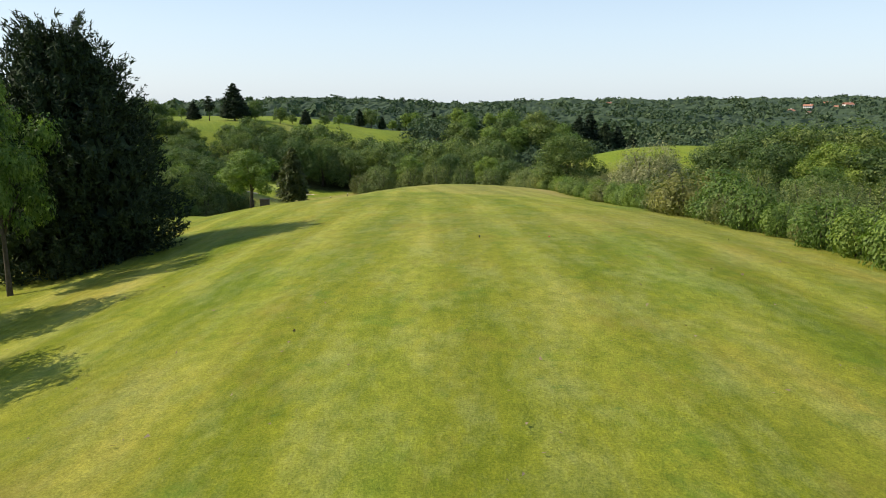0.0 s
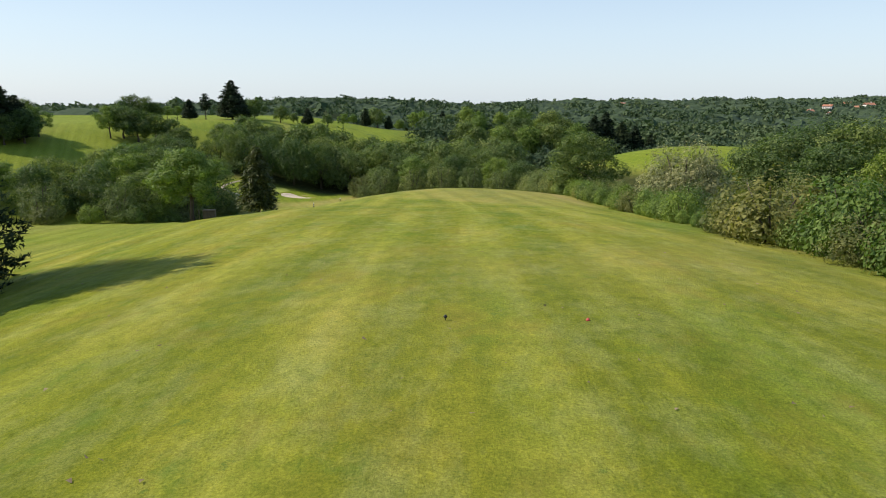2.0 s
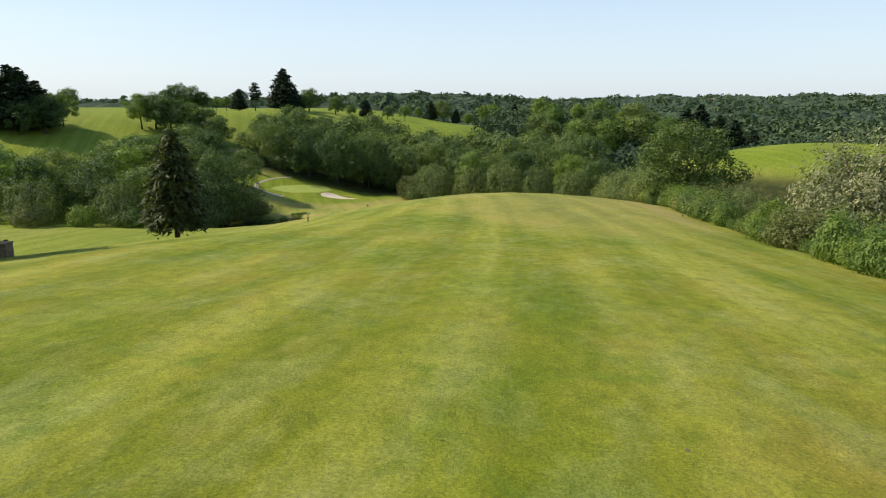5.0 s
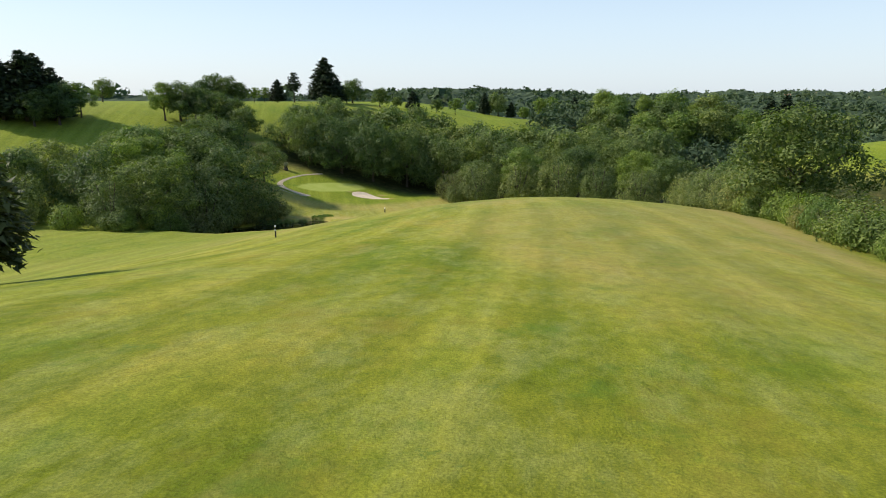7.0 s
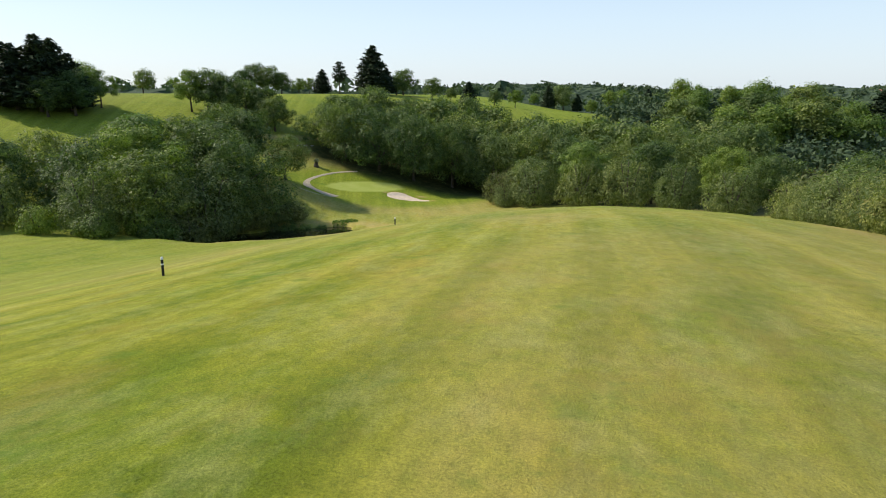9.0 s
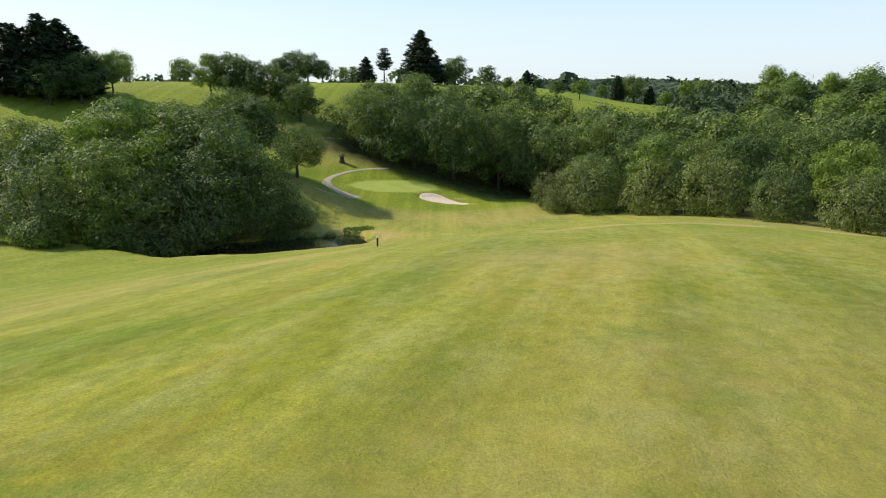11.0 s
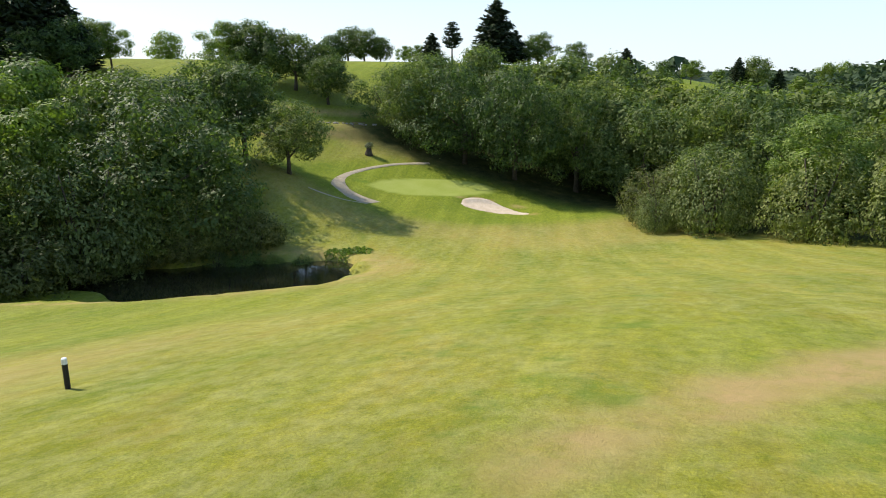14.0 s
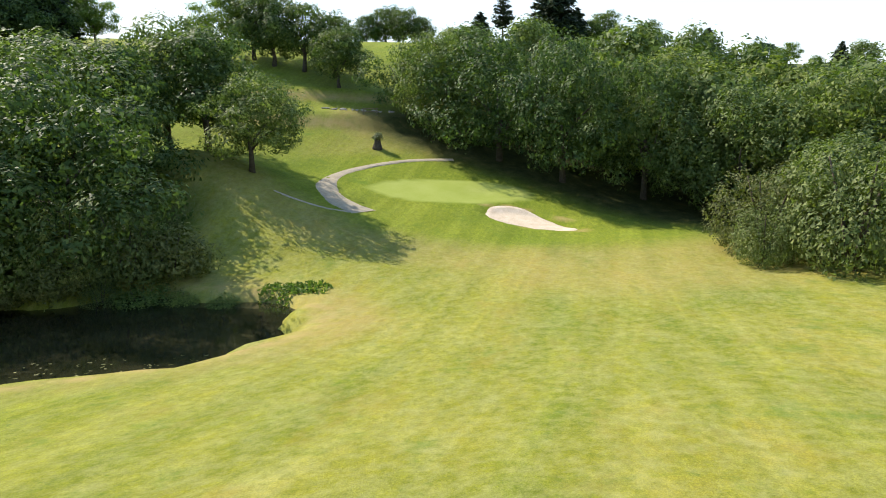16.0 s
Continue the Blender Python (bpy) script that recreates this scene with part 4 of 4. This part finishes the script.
def oval_sheet(name, cx, cy, rx, ry, turn, mat, zfun, ragged, label, category, rings=7, around=56, taper=0.0, skirt=0.0):
    """A filled uneven oval, its heights from zfun."""
    rng = random.Random(9)
    ph = [rng.uniform(0, 6.28) for _ in range(4)]
    c, s = math.cos(radians(turn)), math.sin(radians(turn))
    vs, fs = [(cx, cy, zfun(cx, cy))], []
    for r in range(1, rings + 1):
        for k in range(around):
            a = k * math.tau / around
            f = r / rings * (1 + ragged * (math.sin(2 * a + ph[0]) + 0.6 * math.sin(3 * a + ph[1]) + 0.35 * math.sin(7 * a + ph[2])))
            u, v = rx * f * math.cos(a), ry * f * math.sin(a) * (1 - taper * math.cos(a))
            x, y = cx + c * u - s * v, cy + s * u + c * v
            vs.append((x, y, zfun(x, y) - (skirt if r == rings else 0)))
    fs += [(0, 1 + k, 1 + (k + 1) % around) for k in range(around)]
    for r in range(rings - 1):
        a0, b0 = 1 + r * around, 1 + (r + 1) * around
        fs += [(a0 + k, b0 + k, b0 + (k + 1) % around, a0 + (k + 1) % around) for k in range(around)]
    return tagged(new(name, mesh_of(name, vs, fs, mat, True)), label, category, kind="structure")


oval_sheet("bunker_sand", BUNKER[0], BUNKER[1], BUNKER[2] * 0.93, BUNKER[3] * 0.93, BUNKER[4], SAND, lambda x, y: float(land(x, y)) + 0.10, 0.05, "pale raked sand of the greenside bunker", "bunker", taper=0.38, skirt=0.3, rings=10)
oval_sheet("water", POND[0], POND[1], POND[2] * 1.04, POND[3] * 1.08, POND[4], WATER_MAT, lambda x, y: WATER, 0.0, "still dark pond water under the trees", "water")


def floating(count):
    """Fallen leaves and weed afloat on the pond."""
    rng = np.random.default_rng(12)
    a, r = rng.uniform(0, math.tau, count), np.sqrt(rng.random(count))
    u, v = POND[2] * r * np.cos(a), POND[3] * (0.35 * r * np.sin(a) - 0.5)
    c, s = math.cos(radians(POND[4])), math.sin(radians(POND[4]))
    x, y = POND[0] + c * u - s * v, POND[1] + s * u + c * v
    p = np.stack([x, y, np.full(count, WATER + 0.012)], 1)
    n = np.tile((0, 0, 1.0), (count, 1)) + rng.normal(0, 0.03, (count, 3))
    tagged(new("floating_weed", mesh_of("floating_weed", *cards(p, n, 0.22, rng, 0.6), OLIVE_LEAF)), "fallen leaves and weed afloat on the pond", "weed", kind="stuff")


floating(420)


def turf_litter(count):
    """Dead leaves and plugs of earth scattered on the mown turf round the tee."""
    rng = np.random.default_rng(21)
    x, y = rng.uniform(-16, 16, count), 4 + 66 * rng.random(count) ** 1.4
    p = np.stack([x, y, land(x, y) + 0.03], 1)
    n = np.tile((0, 0, 1.0), (count, 1)) + rng.normal(0, 0.35, (count, 3))
    tagged(new("dead_leaves", mesh_of("dead_leaves", *leaf_tips(p, n, 0.085, rng, 0.7), DEAD_LEAF)), "small brown dead leaves scattered on the turf", "leaves", kind="stuff")


turf_litter(420)


def ring_post(x, y, h, r, bands, label):
    """A round marker post built of painted lengths, each (from, to, material)."""
    e = root("marker_post", x, y, float(land(x, y)), label, "post", "marker posts along the fairway")
    for a, b, mat in bands:
        top = b >= 1.0
        way = [(0, 0, a * h - (0.15 if a == 0 else 0)), (0, 0, b * h - (0.02 if top else 0))] + ([(0, 0, h)] if top else [])
        rad = [r, r] + ([r * 0.6] if top else [])
        part("post_cap" if top else "post_band", mesh_of("band", *tube(way, rad, 10), mat), e)
    return e


ring_post(-20.7, 123.4, 1.05, 0.07, ((0, 0.58, BLACK_PAINT), (0.58, 0.66, WHITE_PAINT), (0.66, 0.86, BLACK_PAINT), (0.86, 1.0, WHITE_PAINT)), "black marker post with white bands on the fairway")
ring_post(-23.0, 161.6, 0.8, 0.07, ((0, 0.8, BLACK_PAINT), (0.8, 1.0, WHITE_PAINT)), "black marker post with a white top on the slope")


def ball_marker(x, y, mat, label):
    """A tee marker: a painted ball on a short spike."""
    e = root("tee_marker", x, y, float(land(x, y)), label, "tee marker", "tee markers")
    prof = [(0, 0, 0.01 + 0.095 * k / 8) for k in range(9)]
    rad = [max(0.012, 0.050 * math.sin(math.pi * (k + 0.25) / 8.5)) for k in range(9)]
    part("ball", mesh_of("ball", *tube(prof, rad, 12), mat, True), e)
    part("spike", mesh_of("spike", *tube([(0, 0, -0.12), (0, 0, 0.04)], [0.006, 0.012], 6), BLACK_PAINT), e)
    return e


ball_marker(1.75, 31.7, BLACK_PAINT, "small dark tee marker on the mown tee")
ball_marker(5.05, 31.4, RED_PAINT, "small red tee marker on the mown tee")


def plank_box(x, y, turn, w, d, h, label):
    """A litter box of upright boards on a frame, with a lid."""
    e = root("wooden_box", x, y, float(land(x, y)), label, "box")
    e.matrix_basis = pose(x, y, float(land(x, y)) - 0.05, 0, 0, turn)

    def slab(x0, y0, z0, x1, y1, z1):
        vs = [(a, b, c) for c in (z0, z1) for b in (y0, y1) for a in (x0, x1)]
        return vs, [(0, 2, 3, 1), (4, 5, 7, 6), (0, 1, 5, 4), (2, 6, 7, 3), (0, 4, 6, 2), (1, 3, 7, 5)]

    for k in range(6):
        a, b = -w / 2 + k * w / 6 + 0.008, -w / 2 + (k + 1) * w / 6 - 0.008
        for side in (-d / 2, d / 2 - 0.03):
            part("board", mesh_of("board", *slab(a, side, 0, b, side + 0.03, h * (0.97 + 0.03 * (k % 2))), WEATHERED), e)
    for side in (-w / 2 - 0.03, w / 2):
        for k in range(3):
            a, b = -d / 2 + k * d / 3 + 0.006, -d / 2 + (k + 1) * d / 3 - 0.006
            part("board", mesh_of("board", *slab(side, a, 0, side + 0.03, b, h), WEATHERED), e)
    part("lid", mesh_of("lid", *slab(-w / 2 - 0.06, -d / 2 - 0.06, h, w / 2 + 0.06, d / 2 + 0.06, h + 0.05), WEATHERED), e)
    return e


plank_box(-20.7, 77.6, 8, 1.0, 0.6, 0.85, "weathered wooden slatted box beside the young oak")


# slope behind the green: stump, rubble, rail
def stump(x, y):
    e = root("tree_stump", x, y, float(land(x, y)), "dark weathered tree stump with pale sprouts on the slope", "stump")
    part("stump_body", mesh_of("stump", *tube([(0, 0, -0.2), (0.02, 0, 0.25), (0.05, 0.02, 0.8), (0.08, 0, 1.25)], [0.75, 0.6, 0.42, 0.36], 11), BARK, True), e)
    part("sprouts", crown_mesh("sprouts", lobed_crown([(0.05, 0, 1.45, 0.55, 0.5, 0.38), (0.25, 0.1, 1.65, 0.35, 0.3, 0.3)], 240, 0.22, 4), SILVER_LEAF), e)["kind"] = "stuff"
    return e


stump(-75.2, 239.2)


def boulder(seed, size):
    rng = random.Random(seed)
    vs = [v * size * rng.uniform(0.75, 1.2) for v in ICO_V]
    return mesh_of("boulder", [(v.x * 1.3, v.y, v.z * 0.7) for v in vs], ICO_F, STONE)


STONES = [boulder(k, 0.2) for k in range(5)]
for i in range(34):
    x = -88.0 + i * 0.2 + rnd.uniform(-0.3, 0.3)
    yy = 242.2 + 1.04 * (x + 88) + rnd.uniform(-0.8, 0.8)
    ob = new("stone", STONES[i % 5])
    ob.matrix_basis = pose(x, yy, float(land(x, yy)) + 0.08, 0, 0, rnd.uniform(0, 360)) @ Matrix.Scale(rnd.uniform(0.6, 1.4), 4)
    tagged(ob, "rough pale stone lying on the bank", "stone", "rubble on the bank")


# reeds at the pond's end
def reeds(name, x0, y0, r, count, h, seed, label):
    rng = np.random.default_rng(seed)
    a, d = rng.uniform(0, math.tau, count), r * np.sqrt(rng.random(count))
    x, y = x0 + d * np.cos(a), y0 + d * np.sin(a)
    p = np.stack([x, y, land(x, y) + h * rng.uniform(0.2, 0.8, count)], 1)
    n = rng.normal(0, 1, p.shape) * (1, 1, 0.4) + np.array((0, 0, 0.5))
    vs, fs = cards(p, n, 0.32, rng, 0.5)
    tagged(new(name, mesh_of(name, vs, fs, BRIGHT_LEAF)), label, "plants", kind="stuff")


reeds("pond_plants", -51.2, 203.9, 1.5, 340, 0.28, 2, "lush green waterside plants at the pond's end")
reeds("pond_plants", -50.0, 205.6, 1.5, 280, 0.30, 3, "lush green waterside plants at the pond's end")


# ---- far farmhouses ----
def slab(x0, y0, z0, x1, y1, z1):
    vs = [(a, b, c) for c in (z0, z1) for b in (y0, y1) for a in (x0, x1)]
    return vs, [(0, 2, 3, 1), (4, 5, 7, 6), (0, 1, 5, 4), (2, 6, 7, 3), (0, 4, 6, 2), (1, 3, 7, 5)]


def farmhouse():
    """A plastered house with a tiled gable roof, shutters' worth of windows and a chimney."""
    e = new("farmhouse")
    e.empty_display_size = 1
    w, d, h, r = 14.0, 9.0, 5.6, 3.0
    part("wall", mesh_of("wall", *slab(-w / 2, -d / 2, -2, w / 2, d / 2, h), PLASTER), e)
    vs = [(x, y, z) for x in (-w / 2 - 0.6, w / 2 + 0.6) for y, z in ((-d / 2 - 0.7, h - 0.2), (0, h + r), (d / 2 + 0.7, h - 0.2), (0, h + r - 0.5))]
    roof = part("roof", mesh_of("roof", vs, [(0, 4, 5, 1), (1, 5, 6, 2), (0, 3, 7, 4), (3, 2, 6, 7), (0, 1, 2, 3), (4, 7, 6, 5)], ROOF_TILE), e)
    part("chimney", mesh_of("chimney", *slab(2.5, -0.5, h + r - 1.2, 3.4, 0.5, h + r + 1.0), PLASTER), roof)
    for k in range(4):
        for z in (0.9, 3.4):
            x = -w / 2 + 1.8 + k * 3.2
            part("window", mesh_of("window", *slab(x, -d / 2 - 0.06, z, x + 1.2, -d / 2 + 0.02, z + 1.5), GLASS_DARK), e)
    return e


first = farmhouse()
tagged(first, "white plastered farmhouse with a red tiled roof", "house", "far village houses")
for i, (fx, fy) in enumerate(FARMS):
    for k in range(1 + i % 2):
        x, yy = fx + k * 26, fy + k * 14
        m = pose(x, yy, height(x, yy), 0, 0, rnd.uniform(-50, 50)) @ Matrix.Scale(rnd.uniform(0.9, 1.25), 4)
        if i == 0:
            first.matrix_basis = m
        else:
            copy_thing(first, Matrix.Identity(4)).matrix_basis = m


# fallen branches and a bleached log along the near bank of the pond
def fallen(name, x, y, turn, length, r, seed, label):
    rng = random.Random(seed)
    z = WATER + 0.04
    way = [(length * (k / 5 - 0.5), rng.uniform(-0.15, 0.15) * length * 0.25, rng.uniform(0, 0.06)) for k in range(6)]
    e = root(name, x, y, z, label, "branch", "driftwood at the pond")
    e.matrix_basis = pose(x, y, z, 0, 0, turn)
    part("stem", mesh_of("stem", *tube(way, [r * (1.1 - 0.15 * k) for k in range(6)], 7), WEATHERED, True), e)
    for k in range(3):
        p = Vector(way[1 + k])
        q = p + Vector((rng.uniform(0.2, 0.5), rng.choice((-1, 1)) * rng.uniform(0.3, 0.8), rng.uniform(0.05, 0.4))) * length * 0.22
        part("twig", mesh_of("twig", *tube([p, (p + q) / 2 + Vector((0, 0, 0.04)), q], [r * 0.45, r * 0.3, r * 0.1], 5), WEATHERED, True), e)


for i in range(12):
    f = i / 11
    a = radians(52)
    u, v = -9 + 20 * f, -9.3 * math.sqrt(max(0.1, 1 - ((-9 + 20 * f) / 16.0) ** 2)) + rnd.uniform(0.0, 0.9)
    fallen("fallen_branch", POND[0] + u * math.cos(a) - v * math.sin(a), POND[1] + u * math.sin(a) + v * math.cos(a), rnd.uniform(20, 80), rnd.uniform(1.6, 3.6), rnd.uniform(0.05, 0.10), i, "bleached fallen branch in the shallow pond edge")


def marker_flag(x, y):
    """A thin stake with a small dark plate."""
    e = root("stake", x, y, float(land(x, y)), "thin stake with a small dark plate beside the oak", "stake")
    part("stake_pole", mesh_of("pole", *tube([(0, 0, -0.15), (0, 0, 1.15)], [0.02, 0.018], 6), WEATHERED), e)
    part("stake_plate", mesh_of("plate", *slab(-0.02, -0.14, 0.72, 0.02, 0.14, 1.12), BLACK_PAINT), e)


marker_flag(-22.8, 80.5)


def rail(x, y, turn, length):
    """A low rustic rail: two posts and two bars."""
    e = root("wooden_rail", x, y, float(land(x, y)), "low weathered wooden rail on the grassy bank", "rail")
    e.matrix_basis = pose(x, y, float(land(x, y)), 0, 0, turn)
    for px in (-length / 2, length / 2):
        part("rail_post", mesh_of("post", *tube([(px, 0, -0.6), (px, 0, 0.95)], [0.07, 0.06], 7), WEATHERED), e)
    for z in (0.45, 0.85):
        part("rail_bar", mesh_of("bar", *tube([(-length / 2 - 0.2, 0, z), (0, 0.02, z + 0.03), (length / 2 + 0.2, 0, z)], [0.045, 0.05, 0.045], 6), WEATHERED), e)


rail(-81.8, 245.0, 45, 1.8)
